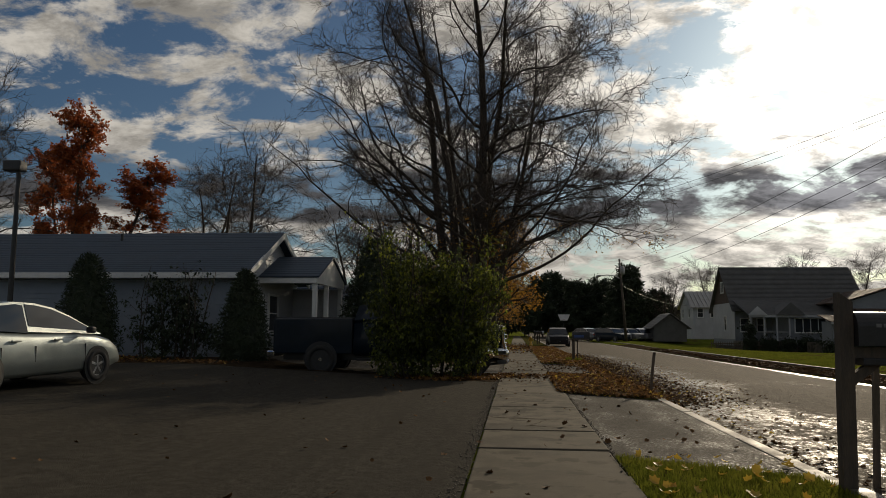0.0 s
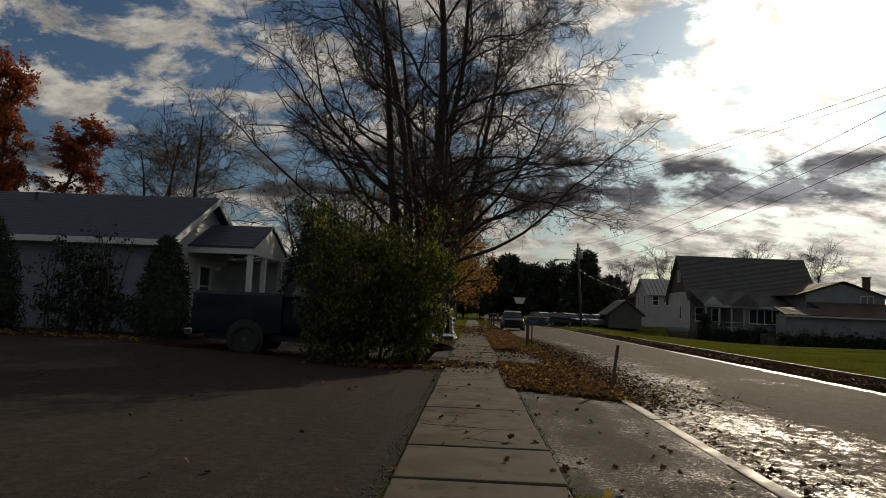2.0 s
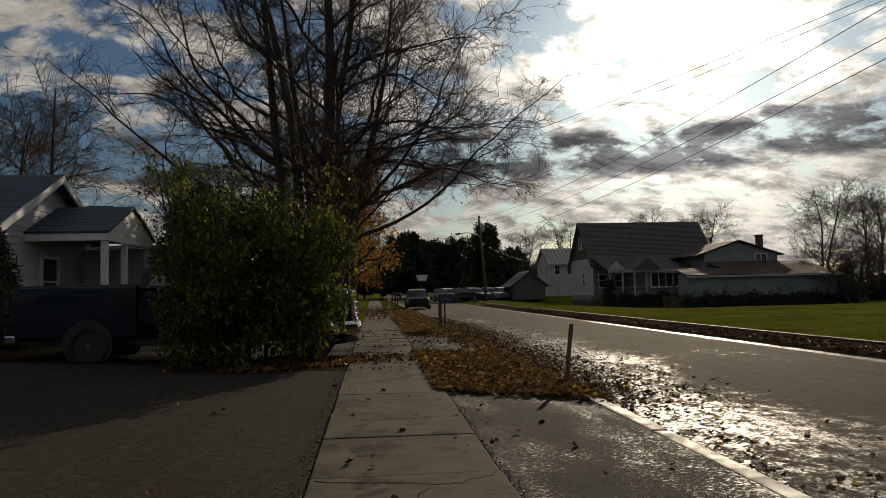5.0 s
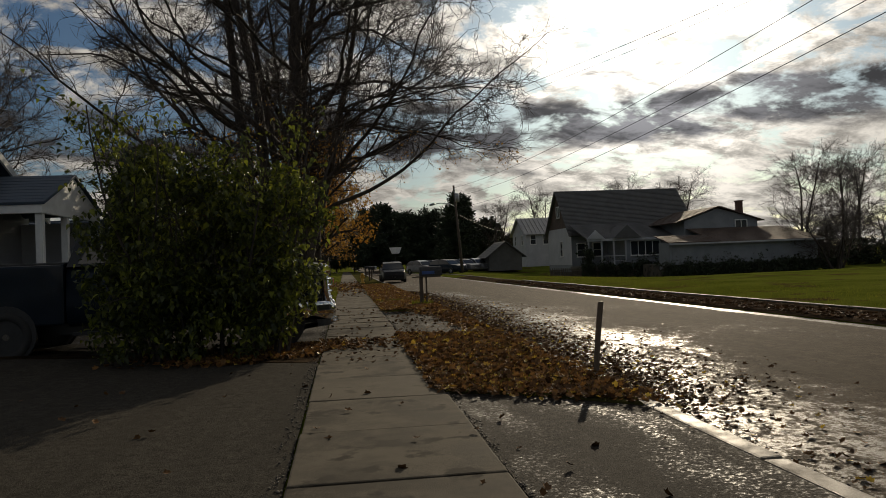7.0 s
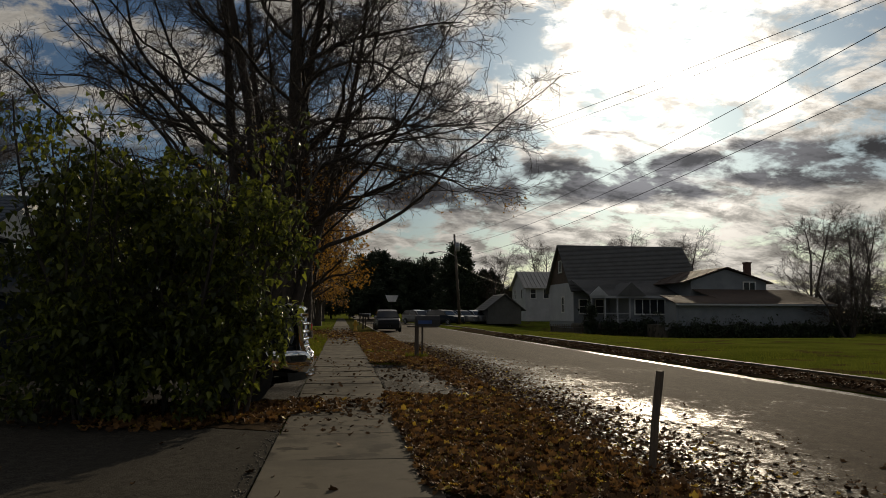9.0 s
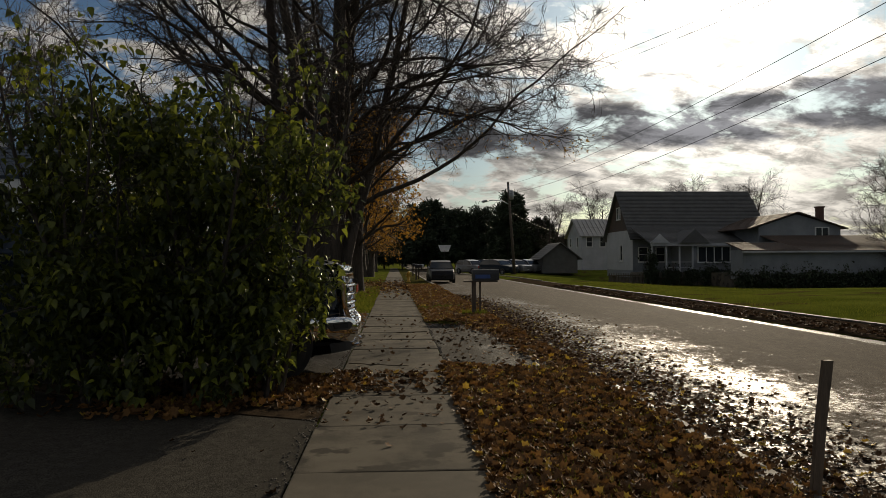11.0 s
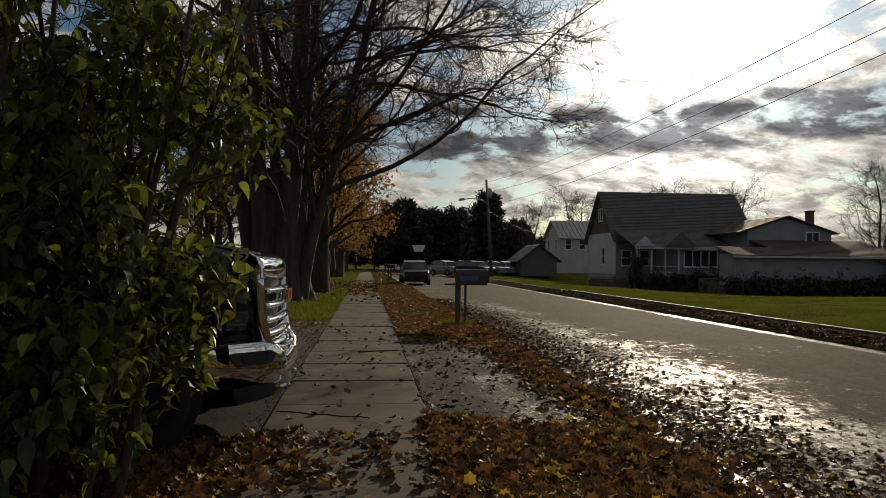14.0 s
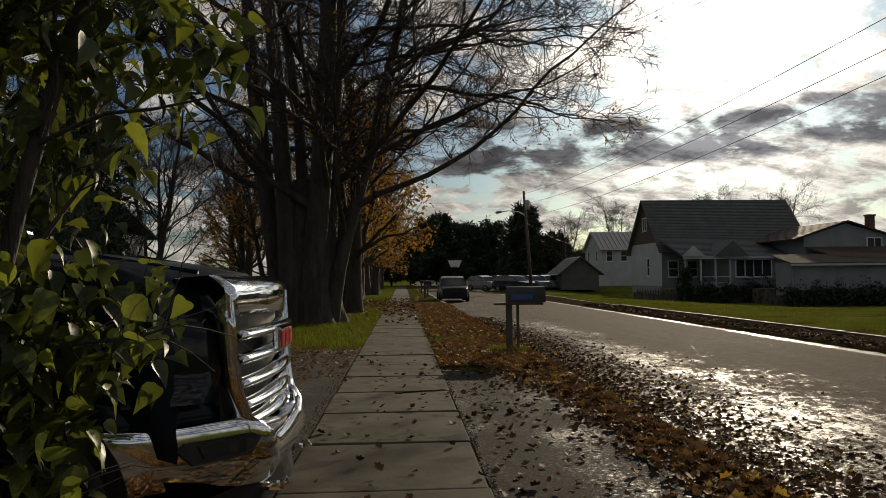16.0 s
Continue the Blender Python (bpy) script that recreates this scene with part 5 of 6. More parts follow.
    for s in (-1, 1):
        bm = bmesh.new()
        out = [(-2.0, 1.37), (-2.45, 1.74), (-4.05, 1.76), (-4.22, 1.37)]
        loft(bm, [[Vector((x, s * (sy(z) - 0.02), z)) for x, z in out], [Vector((x, s * (sy(z) + 0.01), z)) for x, z in out]])
        part("side_window", bm, GLASS, root)
        part("mirror", boxed(((-2.15, s * 1.02, 1.34), (-1.98, s * 1.26, 1.6)), bevel=0.03), CHROME, root)
        part("bed_side", boxed(((-6.7, s * 0.9, 0.55), (-4.43, s * 1.0, 1.31)), bevel=0.03), PAINT_DARK, root)
        part("door_handle", boxed(((-3.2, s * 0.99, 1.1), (-3.0, s * 1.03, 1.14)), bevel=0.008), CHROME, root)
        part("running_board", boxed(((-4.3, s * 0.92, 0.36), (-1.9, s * 1.04, 0.42)), bevel=0.01), BLACK_PLASTIC, root)
        for x in (-0.98, -5.35):
            bm = bmesh.new()
            bmesh.ops.create_cone(bm, cap_ends=True, segments=28, radius1=0.48, radius2=0.48, depth=0.05,
                                  matrix=Matrix.Translation((x, s * (w - 0.015), 0.42)) @ Matrix.Rotation(math.pi / 2, 4, "X"))
            part("wheel_arch", bm, BLACK_PLASTIC, root)
            wheel(root, (x, s * (w - 0.1), 0.385), 0.42, 0.27, s, 6, CHROME)
    part("bed_floor", boxed(((-6.7, -0.9, 0.62), (-4.43, 0.9, 0.72))), BLACK_PLASTIC, root)
    part("rear_bumper", boxed(((-6.95, -0.95, 0.45), (-6.74, 0.95, 0.62)), bevel=0.03), CHROME, root, "chrome rear bumper")
    part("bed_cover", boxed(((-6.72, -0.93, 1.3), (-4.42, 0.93, 1.34)), bevel=0.015), BLACK_PLASTIC, root)
    part("tailgate", boxed(((-6.76, -0.98, 0.6), (-6.67, 0.98, 1.3)), bevel=0.02), PAINT_DARK, root)
    part("chassis", boxed(((-6.6, -0.5, 0.35), (-0.3, 0.5, 0.56))), BLACK_METAL, root)
    # tall heavy-duty body: stretch everything above the bumper, the cab and bed more than the nose
    for o in root.children_recursive:
        if not o.name.startswith(("wheel", "rim")):
            for v in o.data.vertices:
                x, z = v.co.x, v.co.z
                k = 1.14 + 0.16 * min(1.0, max(0.0, (-0.3 - x) / 0.9)) + 0.1 * (x < -4.41)
                v.co.z = z if z < 0.7 else 0.7 + (z - 0.7) * k if z < 1.33 else 0.7 + 0.63 * k + (z - 1.33) * 0.85


pickup()


# ---- street furniture ----
def arched(bm, x0, x1, y0, y1, z0, z1):
    """A mailbox shell: flat floor, straight sides, half-round top; long along x."""
    c, r = (y0 + y1) / 2, (y1 - y0) / 2
    outline = [(y0, z0), (y1, z0)] + [(c + r * math.cos(a), z1 - r + r * math.sin(a)) for a in np.linspace(0, math.pi, 11)]
    return prism(bm, outline, x0, x1, "x")


def mailbox_near():
    root = thing("mailbox", pose(2.42, 8.66, 0.0), "black mailbox on a dark square wooden post beside the street", "mailbox", "mailboxes")
    bm = bmesh.new()
    ring = [(-0.055, -0.055), (0.055, -0.055), (0.055, 0.055), (-0.055, 0.055)]
    top = [Vector((x, y, 1.62 if x < 0 else 1.54)) for x, y in ring]
    loft(bm, [[Vector((x - 0.03, y, -0.1)) for x, y in ring], [Vector((x, y, 1.45)) for x, y in ring], top])
    part("post", bm, WOOD_DARK, root)
    part("arm", boxed(((0.05, -0.045, 1.08), (0.62, 0.045, 1.17)), bevel=0.006), WOOD_DARK, root)
    bm = bmesh.new()
    loft(bm, [[Vector((0.03, y, z)) for y, z in ((-0.035, 0.84), (0.035, 0.84), (0.035, 0.94), (-0.035, 0.94))],
              [Vector((0.34, y, z)) for y, z in ((-0.035, 1.08), (0.035, 1.08), (0.035, 1.16), (-0.035, 1.16))]])
    part("brace", bm, WOOD_DARK, root)
    bm = bmesh.new()
    arched(bm, 0.06, 0.72, -0.12, 0.12, 1.18, 1.46)
    shell = part("box", bm, BLACK_METAL, root, "black sheet-metal box")
    bm = bmesh.new()
    arched(bm, 0.715, 0.74, -0.128, 0.128, 1.175, 1.468)
    part("door", bm, BLACK_METAL, shell)
    for i in range(5):
        part("number_bar", boxed(((0.2 + i * 0.06, -0.126, 1.33), (0.24 + i * 0.06, -0.119, 1.36))), PAINT_ROW, shell)
    part("tray", boxed(((0.1, -0.1, 1.02), (0.52, 0.1, 1.08)), bevel=0.01), BLACK_METAL, root)
    stake = thing("stake", pose(2.92, 9.35, -0.1), "thin weathered wooden stake behind the mailbox", "stake")
    bm = bmesh.new()
    loft(bm, [[Vector((x, y, -0.05)) for x, y in ((-0.025, -0.02), (0.025, -0.02), (0.025, 0.02), (-0.025, 0.02))],
              [Vector((x + 0.05, y, 1.2)) for x, y in ((-0.025, -0.02), (0.025, -0.02), (0.025, 0.02), (-0.025, 0.02))]])
    part("stake_shaft", bm, WOOD_STAKE, stake)


mailbox_near()


def mailbox_far():
    root = thing("mailbox", pose(2.1, 33.7, 0.0), "dark mailbox with a blue panel on two wooden posts", "mailbox", "mailboxes")
    part("post", boxed(((-0.06, -0.06, -0.1), (0.05, 0.06, 0.92)), bevel=0.008), WOOD_DARK, root)
    part("thin_post", boxed(((0.14, 0.02, -0.1), (0.19, 0.07, 0.9)), bevel=0.006), WOOD_DARK, root)
    part("board", boxed(((-0.28, -0.12, 0.9), (0.62, 0.12, 0.94)), bevel=0.006), WOOD_DARK, root)
    bm = bmesh.new()
    arched(bm, -0.05, 0.66, -0.13, 0.13, 0.945, 1.24)
    shell = part("box", bm, BLACK_METAL, root)
    part("blue_panel", boxed(((0.02, -0.137, 1.0), (0.42, -0.129, 1.1)), bevel=0.002), BARREL_BLUE, shell, "faded blue panel")


mailbox_far()
for i, (x, y) in enumerate(((1.7, 72.0), (2.0, 75.5), (1.9, 90.0))):
    root = thing("mailbox", pose(x, y, 0.0), "small mailbox on a post far along the verge", "mailbox", "mailboxes")
    part("post", boxed(((-0.06, -0.06, -0.1), (0.06, 0.06, 0.95)), bevel=0.008), WOOD_DARK, root)
    bm = bmesh.new()
    arched(bm, -0.1, 0.45, -0.11, 0.11, 0.95, 1.22)
    part("box", bm, GREY_METAL if i == 1 else BLACK_METAL, root)

root = thing("stake", pose(2.53, 18.42, 0.0), "leaning wooden stake at the edge of the apron", "stake")
bm = bmesh.new()
ring = ((-0.028, -0.02), (0.028, -0.02), (0.028, 0.02), (-0.028, 0.02))
loft(bm, [[Vector((x, y, -0.1)) for x, y in ring], [Vector((x + 0.05, y, 0.45)) for x, y in ring], [Vector((x + 0.1, y, 0.84)) for x, y in ring]])
part("stake_shaft", bm, WOOD_STAKE, root)

root = thing("fire_hydrant", pose(0.98, 66.0, 0.0), "yellow fire hydrant on the verge", "hydrant")
bm = bmesh.new()
tube(bm, [(0, 0, -0.05), (0, 0, 0.08), (0, 0, 0.09), (0, 0, 0.55), (0, 0, 0.6), (0, 0, 0.72), (0, 0, 0.76)], [0.16, 0.16, 0.11, 0.11, 0.14, 0.1, 0.03], 14)
part("barrel", bm, HYDRANT_MAT, root, smooth=True)
for s in (-1, 1):
    bm = bmesh.new()
    tube(bm, [(0, 0, 0.45), (s * 0.19, 0, 0.45)], 0.06, 10)
    part("outlet", bm, HYDRANT_MAT, root)


def utility_pole(at, lift=0.0):
    root = thing("utility_pole", pose(*at), "leaning wooden utility pole with a transformer and street lamp", "pole", "utility poles")
    bm = bmesh.new()
    top = Vector((-0.35, 0, 9.75 + lift))
    tube(bm, [(0.3, 0, -0.3), (0.0, 0, 4.5), tuple(top)], [0.17, 0.145, 0.11], 12)
    part("shaft", bm, POLE_WOOD, root, smooth=True)
    bm = bmesh.new()
    tube(bm, [(-0.05, -0.3, 7.9 + lift), (-0.05, -0.3, 7.95 + lift), (-0.05, -0.3, 8.75 + lift), (-0.05, -0.3, 8.85 + lift)], [0.22, 0.25, 0.25, 0.18], 14)
    part("transformer", bm, GREY_METAL, root, smooth=True)
    for z in (8.95, 9.3):
        bm = bmesh.new()
        tube(bm, [(-0.3, -0.16, z - 0.1 + lift), (-0.3, -0.16, z + 0.15 + lift)], [0.06, 0.04], 8)
        part("insulator", bm, GREY_METAL, root)
    bm = bmesh.new()
    tube(bm, [(-0.1, 0, 7.3 + lift), (-0.9, 0, 7.75 + lift), (-1.9, 0, 7.85 + lift), (-2.5, 0, 7.75 + lift)], 0.045, 8)
    arm = part("lamp_arm", bm, GREY_METAL, root)
    bm = bmesh.new()
    tube(bm, [(-2.45, 0, 7.76 + lift), (-2.6, 0, 7.76 + lift), (-3.0, 0, 7.68 + lift), (-3.15, 0, 7.66 + lift)], [0.05, 0.13, 0.14, 0.04], 10)
    part("lamp_head", bm, GREY_METAL, arm, smooth=True)


utility_pole((12.3, 91.2, 0.0))
utility_pole((13.95, 22.3, 0.15), 1.6)


def wire(a, b, sag, r=0.01):
    a, b = Vector(a), Vector(b)
    bm = bmesh.new()
    tube(bm, [a.lerp(b, t) - Vector((0, 0, sag * 4 * t * (1 - t))) for t in np.linspace(0, 1, 25)], r, 5)
    root = part("overhead_wire", bm, BLACK_PLASTIC)
    tagged(root, label="sagging black overhead wire along the street", category="wire", group="overhead wires")


for z0, z1 in ((9.5, 8.7), (8.5, 7.9), (7.2, 7.4)):
    wire((12.0, 91.2, z0), (13.4, 22.0, z1), 0.9, 0.012)
    wire((13.4, 22.0, z1), (13.6, -30.0, z1), 0.8, 0.012)
wire((13.4, 22.0, 8.6), (-6.0, 62.0, 8.2), 0.85, 0.009)
wire((13.4, 22.0, 8.4), (-6.0, 62.3, 8.1), 0.95, 0.007)
wire((12.2, 91.0, 6.6), (24.3, 112.0, 5.0), 0.6, 0.014)
wire((12.1, 91.2, 6.4), (-2.0, 104.0, 5.4), 0.8, 0.014)
wire((12.0, 91.2, 9.3), (14.5, 170.0, 9.3), 1.2, 0.014)

root = thing("basketball_hoop", pose(7.3, 121, -0.1), "street basketball hoop with white backboard", "hoop")
bm = bmesh.new()
tube(bm, [(0, 0.9, 0), (0, 0.9, 2.6), (0, 0.2, 3.3)], 0.06, 8)
part("pole", bm, BLACK_METAL, root)
bm = bmesh.new()
prism(bm, [(-0.95, 3.9), (0.95, 3.9), (0.55, 2.95), (-0.55, 2.95)], 0.1, 0.16, "y")
part("backboard", bm, BOARD_WHITE, root)
bm = bmesh.new()
tube(bm, [(0.23 * math.cos(a), -0.2 + 0.23 * math.sin(a), 3.05) for a in np.linspace(0, 2 * np.pi, 14)], 0.02, 6)
part("rim", bm, RED_LENS, root)

root = thing("lot_lamp", pose(-16.2, 24.2, 0.0), "tall dark pole with a flood lamp beside the lot", "lamp")
bm = bmesh.new()
tube(bm, [(0, 0, -0.1), (0, 0, 6.3)], [0.09, 0.07], 10)
part("pole", bm, BLACK_METAL, root)
part("lamp_head", boxed(((-0.45, -0.2, 6.25), (0.15, 0.2, 6.6)), bevel=0.05), BLACK_METAL, root)

# picket fence before the white gable
fence = thing("picket_fence", pose(19.5, 80.5, -0.72), "low weathered picket fence before the white gable", "fence")
for i in range(24):
    part("picket", boxed(((i * 0.22, 0, 0.0), (i * 0.22 + 0.09, 0.025, 1.0)), bevel=0.006), WOOD_STAKE, fence)
for z in (0.25, 0.75):
    part("rail", boxed(((-0.05, 0.03, z), (5.3, 0.07, z + 0.08))), WOOD_STAKE, fence)

# ---- the lilac beside the sidewalk ----
def inside(p, blobs):
    hit = np.zeros(len(p), bool)
    for c, r in blobs:
        ragged = np.array([0.55 * noise.noise(Vector(q) * 2.1 + Vector((3, 1, 8))) + 0.75 * noise.noise(Vector(q) * 0.95 + Vector((7, 2, 5))) for q in p])
        hit |= (((p - np.array(c)) / np.array(r)) ** 2).sum(1) < 1 + 1.25 * ragged
    return hit


def lilac(name, at, blobs, leaves, size, label, seed, stems=22, material=LEAF_GREEN):
    """A tall leafy shrub: stems from a common foot, twigs, and a crown of broad leaves with gaps."""
    r = np.random.default_rng(seed)
    root = thing(name, pose(*at), label, "shrub")
    lo = np.min([np.array(c) - np.array(q) for c, q in blobs], 0)
    hi = np.max([np.array(c) + np.array(q) for c, q in blobs], 0)
    top = hi[2]
    mid = (lo + hi) / 2
    start = np.stack([r.uniform(lo[0] * 0.7, hi[0] * 0.55, stems), r.uniform(lo[1] * 0.4, hi[1] * 0.4, stems), np.full(stems, -0.05)], 1)
    way = np.stack([(start[:, 0] - mid[0]) * 0.18, (start[:, 1] - mid[1]) * 0.25, np.ones(stems)], 1)
    stem = grow(r, start, way, top * r.uniform(0.75, 1.2, stems), r.uniform(0.018, 0.04, stems), 10, 0.02, 0.07, 0.3)
    limb = fork(r, stem, 10, (0.12, 0.98), (0.5, 1.2), (0.5, 1.2), 5, 0.03, 0.14, 0.5, 0.006, 0.3)
    twig = fork(r, limb, 5, (0.2, 1.0), (0.2, 0.5), (0.4, 1.1), 4, 0.0, 0.2, 0.5, 0.003, 0.3)
    for k in range(stems):
        own = slice(k * 10, k * 10 + 10)
        linked("stem", raw_mesh("stem", *bars([(stem[0][k:k + 1], stem[1][k:k + 1]), (limb[0][own], limb[1][own])], (7, 5))), BARK, root)
    linked("twig_mass", raw_mesh("twig_mass", *bars([twig], (3,))), TWIG, root, kind="stuff")
    ends = twig[0].reshape(-1, 3)
    p = np.concatenate([ends[r.integers(0, len(ends), leaves)] + r.normal(0, 0.07, (leaves, 3)), r.uniform(lo, hi, (leaves * 3, 3))])
    stray = (np.arange(len(p)) < leaves) & (r.uniform(0, 1, len(p)) < 0.4) & (p[:, 2] > 1.0) & (p[:, 0] < 1.75)
    p = p[(inside(p, blobs) & (p[:, 2] > 0.12)) | stray]
    # thin the inside of the crown, so that the leaves stand in clumps
    lump = np.array([noise.noise(Vector(q) * 2.1) for q in p])
    p = p[lump > r.uniform(-0.45, 0.3, len(p)) ]
    p = p[r.permutation(len(p))[:leaves]]
    turn = drooping(r, len(p))
    linked("foliage", scatter("foliage", LILAC, LILAC_F, p, turn, r.uniform(0.55, 1.15, len(p)) * size), material, root, kind="stuff")
    return root, p


bush, bush_leaves = lilac("lilac_bush", (-2.3, 22.25, 0.0),
                          [((-1.0, 0.2, 1.4), (1.1, 1.0, 1.45)), ((-0.95, 0.25, 2.5), (0.85, 0.85, 1.05)), ((-0.1, 0.1, 2.3), (0.9, 0.85, 1.15)), ((0.4, 0.0, 1.4), (0.95, 0.8, 1.35)),
                           ((1.05, 0.1, 1.95), (0.85, 0.65, 0.95)), ((0.95, -0.1, 1.0), (0.6, 0.5, 0.95)), ((0.4, -0.2, 2.1), (0.85, 0.7, 0.95)),
                           ((-0.7, -0.6, 0.8), (1.2, 0.55, 0.85)), ((0.4, -0.55, 0.8), (0.95, 0.5, 0.85))],
                          20500, 0.1, "tall green lilac bush beside the sidewalk, sunlit leaves coloured yellow-green", 51)
# leaves on the outside towards the path, large enough to be told apart
leaf_bm = bmesh.new()
vs = [leaf_bm.verts.new(q) for q in LILAC]
for f in LILAC_F:
    leaf_bm.faces.new([vs[i] for i in f])
leaf_mesh = bpy.data.meshes.new("leaf")
leaf_bm.to_mesh(leaf_mesh)
leaf_bm.free()
leaf_mesh.materials.append(LEAF_GREEN)
leaf_mesh.shade_smooth()
lr = np.random.default_rng(52)
outer = bush_leaves[(bush_leaves[:, 0] > 0.2) & (bush_leaves[:, 1] < 0.0)]
order = np.argsort(outer[:, 1] - 0.6 * outer[:, 0])[:280]
for q in outer[order]:
    ob = linked("leaf", leaf_mesh, None, bush)
    ob.location = q + lr.normal(0, 0.03, 3)
    ob.rotation_euler = Matrix(drooping(lr, 1)[0].tolist()).to_euler()
    ob.scale = [lr.uniform(0.08, 0.12)] * 3

lilac("half_bare_shrub", (-11.9, 26.2, 0.0), [((0, 0, 1.5), (1.1, 0.9, 1.4)), ((0.9, 0, 1.0), (0.8, 0.7, 0.9))], 3500, 0.12,
      "half-bare shrub with dark leaves against the blue wall", 53, 14, NEEDLE)
lilac("foundation_shrub", (22.6, 78.0, -0.8), [((0, 0, 1.0), (0.7, 0.6, 1.1)), ((0, 0, 1.9), (0.45, 0.4, 0.9))], 1500, 0.2, "dark rounded shrub before the porch", 54, 8, NEEDLE)

for k, (x, w2) in enumerate(((24.2, 0.9), (25.9, 0.8), (27.6, 0.9), (29.4, 0.8), (31.2, 1.0))):
    lilac("foundation_shrub", (x, 77.3 - 0.1 * k, -0.8), [((0, 0, 0.8), (w2, 0.6, 0.95))], 1100, 0.2, "low dark shrub along the front of the house", 200 + k, 6, NEEDLE)

for k in range(10):
    lilac("hedge_shrub", (26.8 + 1.6 * k, 69.0 + 0.12 * (k % 3), -0.8), [((0, 0, 0.6), (1.05, 0.6, 0.62 + 0.06 * (k % 4)))], 1000, 0.2, "low dark hedge shrub before the garage range", 240 + k, 6, NEEDLE)

for k, (x, y, h) in enumerate(((43.0, 90, 3.2), (47.0, 88, 2.6), (51.0, 86, 3.4), (55.5, 85, 3.0), (60.0, 83, 3.6), (65.0, 82, 3.0))):
    lilac("thicket", (x, y, 0.2 + hollow(x, y)), [((0, 0, h * 0.45), (3.0, 1.5, h * 0.55)), ((1.2, 0, h * 0.3), (2.4, 1.4, h * 0.45))], 3000, 0.32, "dark leafless thicket at the edge of the lawn", 220 + k, 12, NEEDLE)

# ---- fallen leaves ----
def litter(name, outline_fn, n, sizes, z, material, label, seed, tilt=0.35, bounds=(0, 1, 0, 1)):
    """Loose leaves over a stretch of ground."""
    r = np.random.default_rng(seed)
    x0, x1, y0, y1 = bounds
    p = np.stack([r.uniform(x0, x1, n * 3), r.uniform(y0, y1, n * 3)], 1)
    p = p[outline_fn(p[:, 0], p[:, 1], r)][:n]
    lift = np.array([rise(x) for x in p[:, 0]])
    q = np.column_stack([p, np.full(len(p), z) + lift + r.uniform(0.0, 0.03, len(p))])
    me = scatter(name, LOBED, LOBED_F, q, turns(r, len(q), tilt), r.uniform(sizes[0], sizes[1], len(q)))
    return tagged(linked(name, me, material), label=label, category="leaves", kind="stuff")


def patchy(scale, low, high):
    def f(x, y, r):
        v = np.array([noise.noise(Vector((a * scale, b * scale, 4.2))) for a, b in zip(x, y)])
        return v > r.uniform(low, high, len(x))
    return f


def verge2(x, y, r):
    edge = 17.88 - 0.7 * (x - 0.71)
    return (x < 2.36 + np.abs(r.normal(0, 0.13, len(x)))) & (y > edge + r.normal(0, 0.1, len(x))) & (y < 24.3 - 0.6 * (x - 0.7) + r.normal(0, 0.2, len(x)))


for k, (mat_l, n) in enumerate(((LEAF_DRY, 4300), (LEAF_WET, 3400), (LEAF_YELLOW, 550))):
    litter("fallen_leaves", verge2, int(n * 1.5), (0.04, 0.092), 0.022, mat_l, "thick carpet of brown and orange leaves", 60 + k, 0.45, (0.6, 2.62, 16.5, 24.4))
    litter("fallen_leaves", lambda x, y, r: (x > 2.2 + r.normal(0, 0.16, len(x)) - 0.16 * np.maximum(0, y - 28.0)) & (x < 2.52),
           int(n * 0.7), (0.05, 0.11), 0.004, mat_l, "drift of leaves along the kerb", 70 + k, 0.35, (1.2, 2.75, 23.5, 33.5))
    litter("fallen_leaves", lambda x, y, r: patchy(0.4, -0.6, 0.4)(x, y, r), int(n * 1.8), (0.05, 0.11), 0.03, LEAF_YELLOW if mat_l is LEAF_YELLOW else LEAF_DRY, "leaves over the grass verge", 80 + k, 0.35,
           (0.72, 2.5, 31.6, 60))
    litter("fallen_leaves", lambda x, y, r: (r.uniform(0, 1, len(x)) < np.clip((y - 15.8) / 2.5, 0.1, 1)) & (x < 2.6 + np.abs(r.normal(0, 1.25, len(x))) * np.clip(1.4 - np.abs(y - 25) / 22, 0.1, 1)), int(n * 3.6), (0.03, 0.075), -0.1, mat_l if k else LEAF_WET,
           "wet leaves scattered over the street", 90 + k, 0.3, (2.6, 6.2, 9, 48))
    litter("fallen_leaves", lambda x, y, r: (y > 21.1 + r.normal(0, 0.25, len(x))) & (x > -1.9 - np.abs(r.normal(0, 0.8, len(x)))) & (y > 21.9 + r.normal(0, 0.4, len(x)) * (x > -1.6) - 0.8 * (x < -1.6)), int(n * 0.36), (0.05, 0.105), 0.012, mat_l, "leaves under the lilac bush", 100 + k, 0.45, (-4.9, -0.72, 19.8, 23.5))
    litter("fallen_leaves", lambda x, y, r: (x < -0.75 + np.abs(r.normal(0, 0.42, len(x)))) | (r.uniform(0, 1, len(x)) < 0.16), int(n * 0.055), (0.045, 0.09), 0.024, mat_l, "leaves drifted onto the sidewalk", 105 + k, 0.45, (-0.72, 0.7, 22.2, 23.7))
    litter("fallen_leaves", lambda x, y, r: patchy(0.2, -0.2, 0.6)(x, y, r), int(n * 0.2), (0.06, 0.12), 0.01, mat_l, "leaves strewn over the mulch bed", 110 + k, 0.4, (-18, -8.9, 23.6, 28.0))
    litter("fallen_leaves", lambda x, y, r: np.abs(y - 57) < np.abs(r.normal(0, 7, len(x))), int(n * 0.4), (0.08, 0.16), 0.01, mat_l, "orange leaves under the street trees", 120 + k, 0.3,
           (-4.5, 0.7, 42, 76))
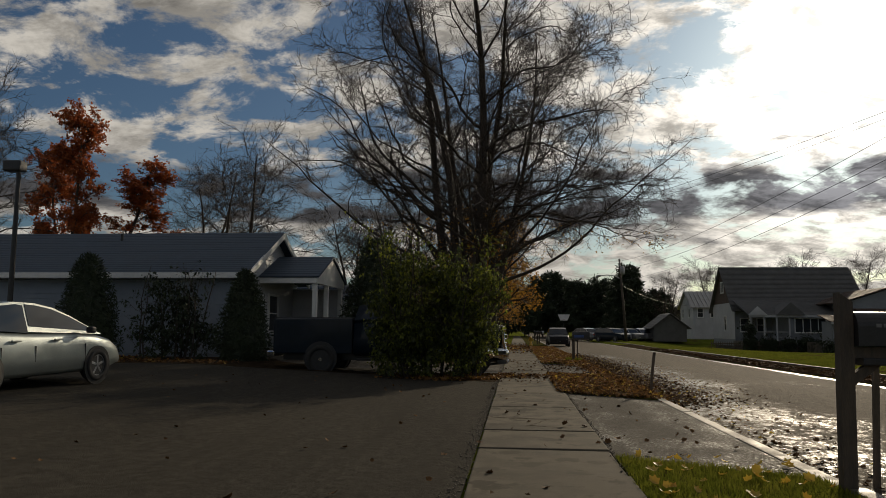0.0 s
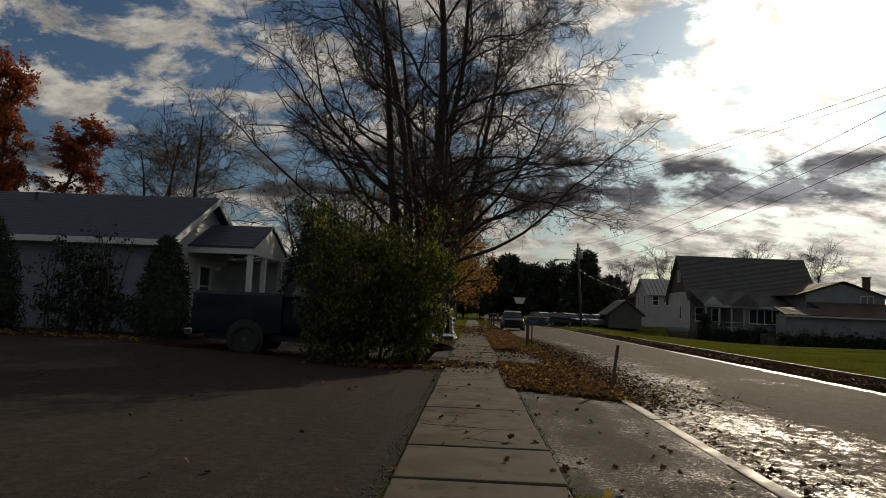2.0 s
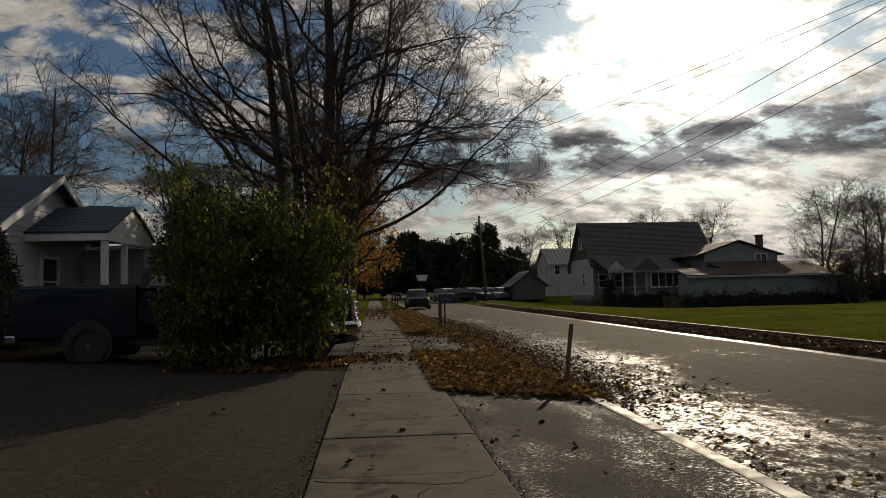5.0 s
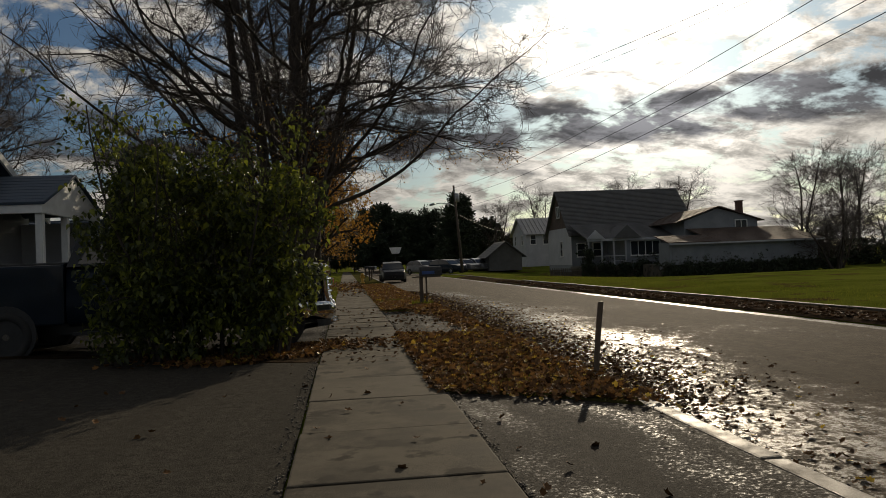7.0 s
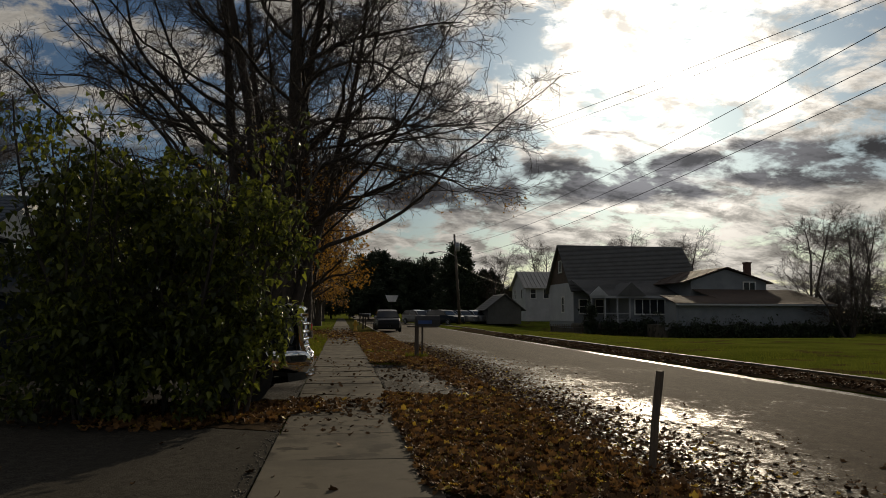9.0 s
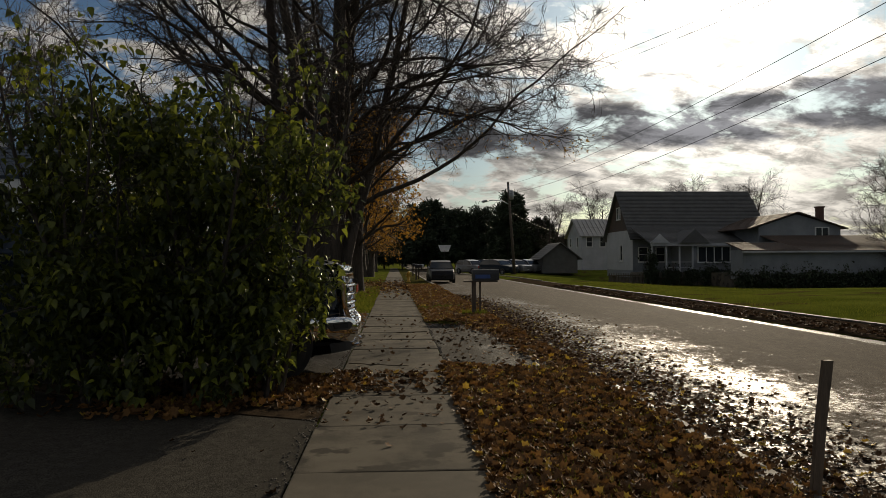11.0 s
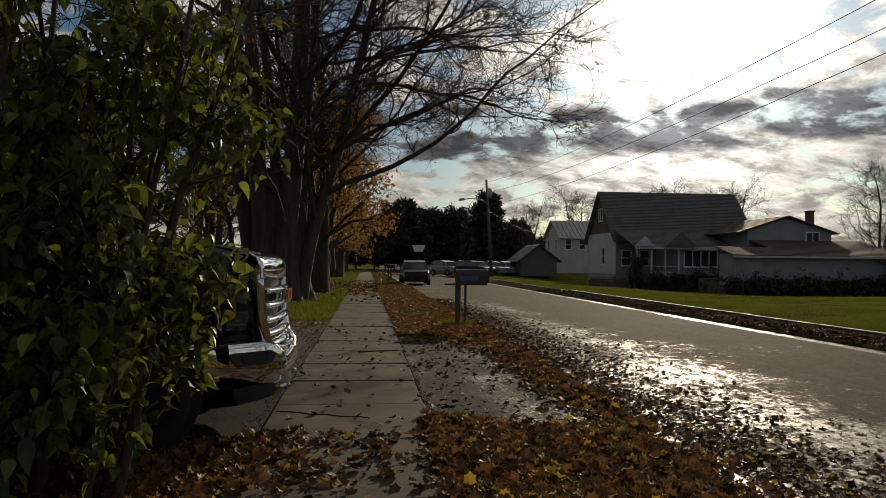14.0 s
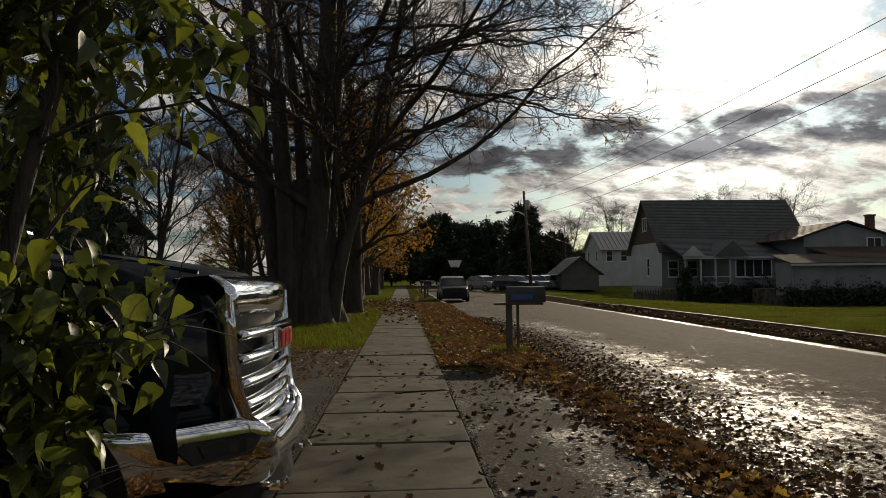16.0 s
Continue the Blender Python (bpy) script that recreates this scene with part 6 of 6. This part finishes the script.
litter("fallen_leaves", lambda x, y, r: r.uniform(0, 1, len(x)) < np.where((y > 20.5) & (y < 24.0), 1.0, np.where(y > 24, 0.22, 0.08)), 300, (0.04, 0.085), 0.022, LEAF_WET,
       "single leaves on the sidewalk", 130, 0.35, (-0.68, 0.68, 8, 34))
litter("fallen_leaves", lambda x, y, r: r.uniform(0, 1, len(x)) < np.where(x > 0.7, 1.0, np.where(x > -0.75, 0.0, 0.2)), 130, (0.04, 0.085), 0.004, LEAF_WET, "single leaves on the asphalt", 131, 0.4, (-9, 2.4, 6, 20.8))
litter("fallen_leaves", lambda x, y, r: y > 29 + np.abs(r.normal(0, 3, len(x))), 700, (0.04, 0.09), 0.006, LEAF_DRY, "leaves on the driveway beside the lawn", 135, 0.4, (-3.6, -0.74, 28.5, 35.6))
litter("fallen_leaves", lambda x, y, r: x > -99, 320, (0.035, 0.085), 0.004, LEAF_WET, "single leaves on the apron", 132, 0.4, (0.75, 2.4, 24.2, 31))
litter("fallen_leaves", lambda x, y, r: x > -99, 6200, (0.06, 0.13), -0.04, LEAF_WET, "dead leaves below the far kerb", 133, 0.3, (9.3, 10.5, 10, 58))
litter("fallen_leaves", lambda x, y, r: x > -99, 60, (0.06, 0.11), 0.03, LEAF_YELLOW, "yellow leaves in the short grass", 134, 0.4, (0.8, 2.3, 7, 10))


# ---- grass ----
def turf(n, bounds, height, seed, label, keep=None):
    r = np.random.default_rng(seed)
    x0, x1, y0, y1 = bounds
    p = np.stack([r.uniform(x0, x1, n), r.uniform(y0, y1, n)], 1)
    if keep is not None:
        p = p[keep(p[:, 0], p[:, 1])]
    q = np.column_stack([p, np.maximum(-0.01, 0.045 * np.minimum(p[:, 0] - 10.4, 1.6)) + np.array([hollow(*v) for v in p])])
    me = scatter("grass", BLADE_T, BLADE_F, q, turns(r, len(q), 0.35), r.uniform(0.5, 1.2, len(q)) * height)
    tagged(linked("grass", me, BLADE), label=label, category="grass", kind="stuff")


turf(26000, (0.71, 2.36, 6.5, 10.1), 0.07, 140, "short green grass of the verge", lambda x, y: y < 10.1 - 0.55 * (x - 0.71))
turf(14000, (0.71, 2.36, 17.0, 23.9), 0.08, 141, "grass among the fallen leaves", lambda x, y: y > 17.95 - 0.7 * (x - 0.71))
turf(30000, (0.71, 2.36, 31.0, 62), 0.075, 142, "grass verge with fallen leaves", lambda x, y: y > 31.7 - 0.6 * (x - 0.71))
turf(28000, (-6.0, -0.73, 35.4, 56), 0.12, 143, "lawn beside the sidewalk")
turf(60000, (10.7, 26, 14, 60), 0.09, 144, "lawn across the street")
turf(260, (1.8, 2.4, 33.45, 33.95), 0.2, 145, "taller grass round the mailbox posts")

# ---- sidewalk ----
walkway = tagged(new("sidewalk"), label="concrete sidewalk of separate weathered slabs", category="sidewalk", kind="structure")
bm = bmesh.new()
box(bm, (-0.71, 0.013, -0.1), (0.70, 1.437, 0.0), 0.016)
slab_mesh = bpy.data.meshes.new("slab")
bm.to_mesh(slab_mesh)
bm.free()
slab_mesh.materials.append(CONCRETE)
for i in range(61):
    ob = linked("slab", slab_mesh, None, walkway)
    ob.location = (rng.normal(0, 0.006), -4.05 + i * 1.45, 0.012 + rng.normal(0, 0.006))
    ob.rotation_euler = (rng.normal(0, 0.004), rng.normal(0, 0.004), 0)
bm = bmesh.new()
box(bm, (-0.71, 84.4, -0.1), (0.70, 170, 0.01))
part("far_path", bm, CONCRETE, walkway)

# cracks across worn slabs, and crumbled grit along the slab edges
GRIT = surface("grit", (0.05, 0.042, 0.035), (0.16, 0.14, 0.115), (0.8, 0.95), 8.0, 0.3, 60.0, 0.003, random_tint=0.6)
for k, (x0, y0, x1, y1) in enumerate(((-0.7, 13.25, 0.3, 13.0), (0.3, 13.0, 0.68, 13.3), (0.1, 12.9, -0.2, 12.2), (-0.1, 12.35, 0.35, 12.15), (-0.6, 15.9, 0.1, 15.6), (-0.68, 24.6, 0.2, 24.3),
                                      (0.0, 29.1, 0.66, 29.3))):
    cr = random.Random(k)
    pts = [Vector((x0 + (x1 - x0) * t + cr.uniform(-0.03, 0.03), y0 + (y1 - y0) * t + cr.uniform(-0.04, 0.04), 0.0)) for t in np.linspace(0, 1, 9)]
    bm = bmesh.new()
    loft(bm, [[p + Vector((0, -0.008, 0.006)), p + Vector((0, 0.008, 0.006)), p + Vector((0, 0.006, 0.023)), p + Vector((0, -0.006, 0.023))] for p in pts])
    part("crack", bm, SOIL, walkway)
STONE = [(1, 0, 0), (-0.8, 0.1, 0), (0.1, 0.9, 0.1), (0, -1, 0), (0.1, 0.1, 0.6), (0, 0, -0.5)]
STONE_F = [(0, 2, 4), (2, 1, 4), (1, 3, 4), (3, 0, 4), (2, 0, 5), (1, 2, 5), (3, 1, 5), (0, 3, 5)]
for label, n, x, spread, y0, y1, z in (("grit along the crumbling asphalt edge", 1300, -0.78, 0.05, 6, 31, 0.002), ("grit in the joint beside the apron", 1200, 0.72, 0.025, 9, 32, 0.004),
                                       ("grit washed into the gutter", 1500, 2.66, 0.12, 8, 34, -0.1)):
    r = np.random.default_rng(n)
    p = np.stack([x + r.normal(0, spread, n), r.uniform(y0, y1, n), np.full(n, z)], 1)
    tagged(linked("grit", scatter("grit", STONE, STONE_F, p, turns(r, n, 0.5), r.uniform(0.004, 0.016, n)), GRIT), label=label, category="grit", kind="stuff")
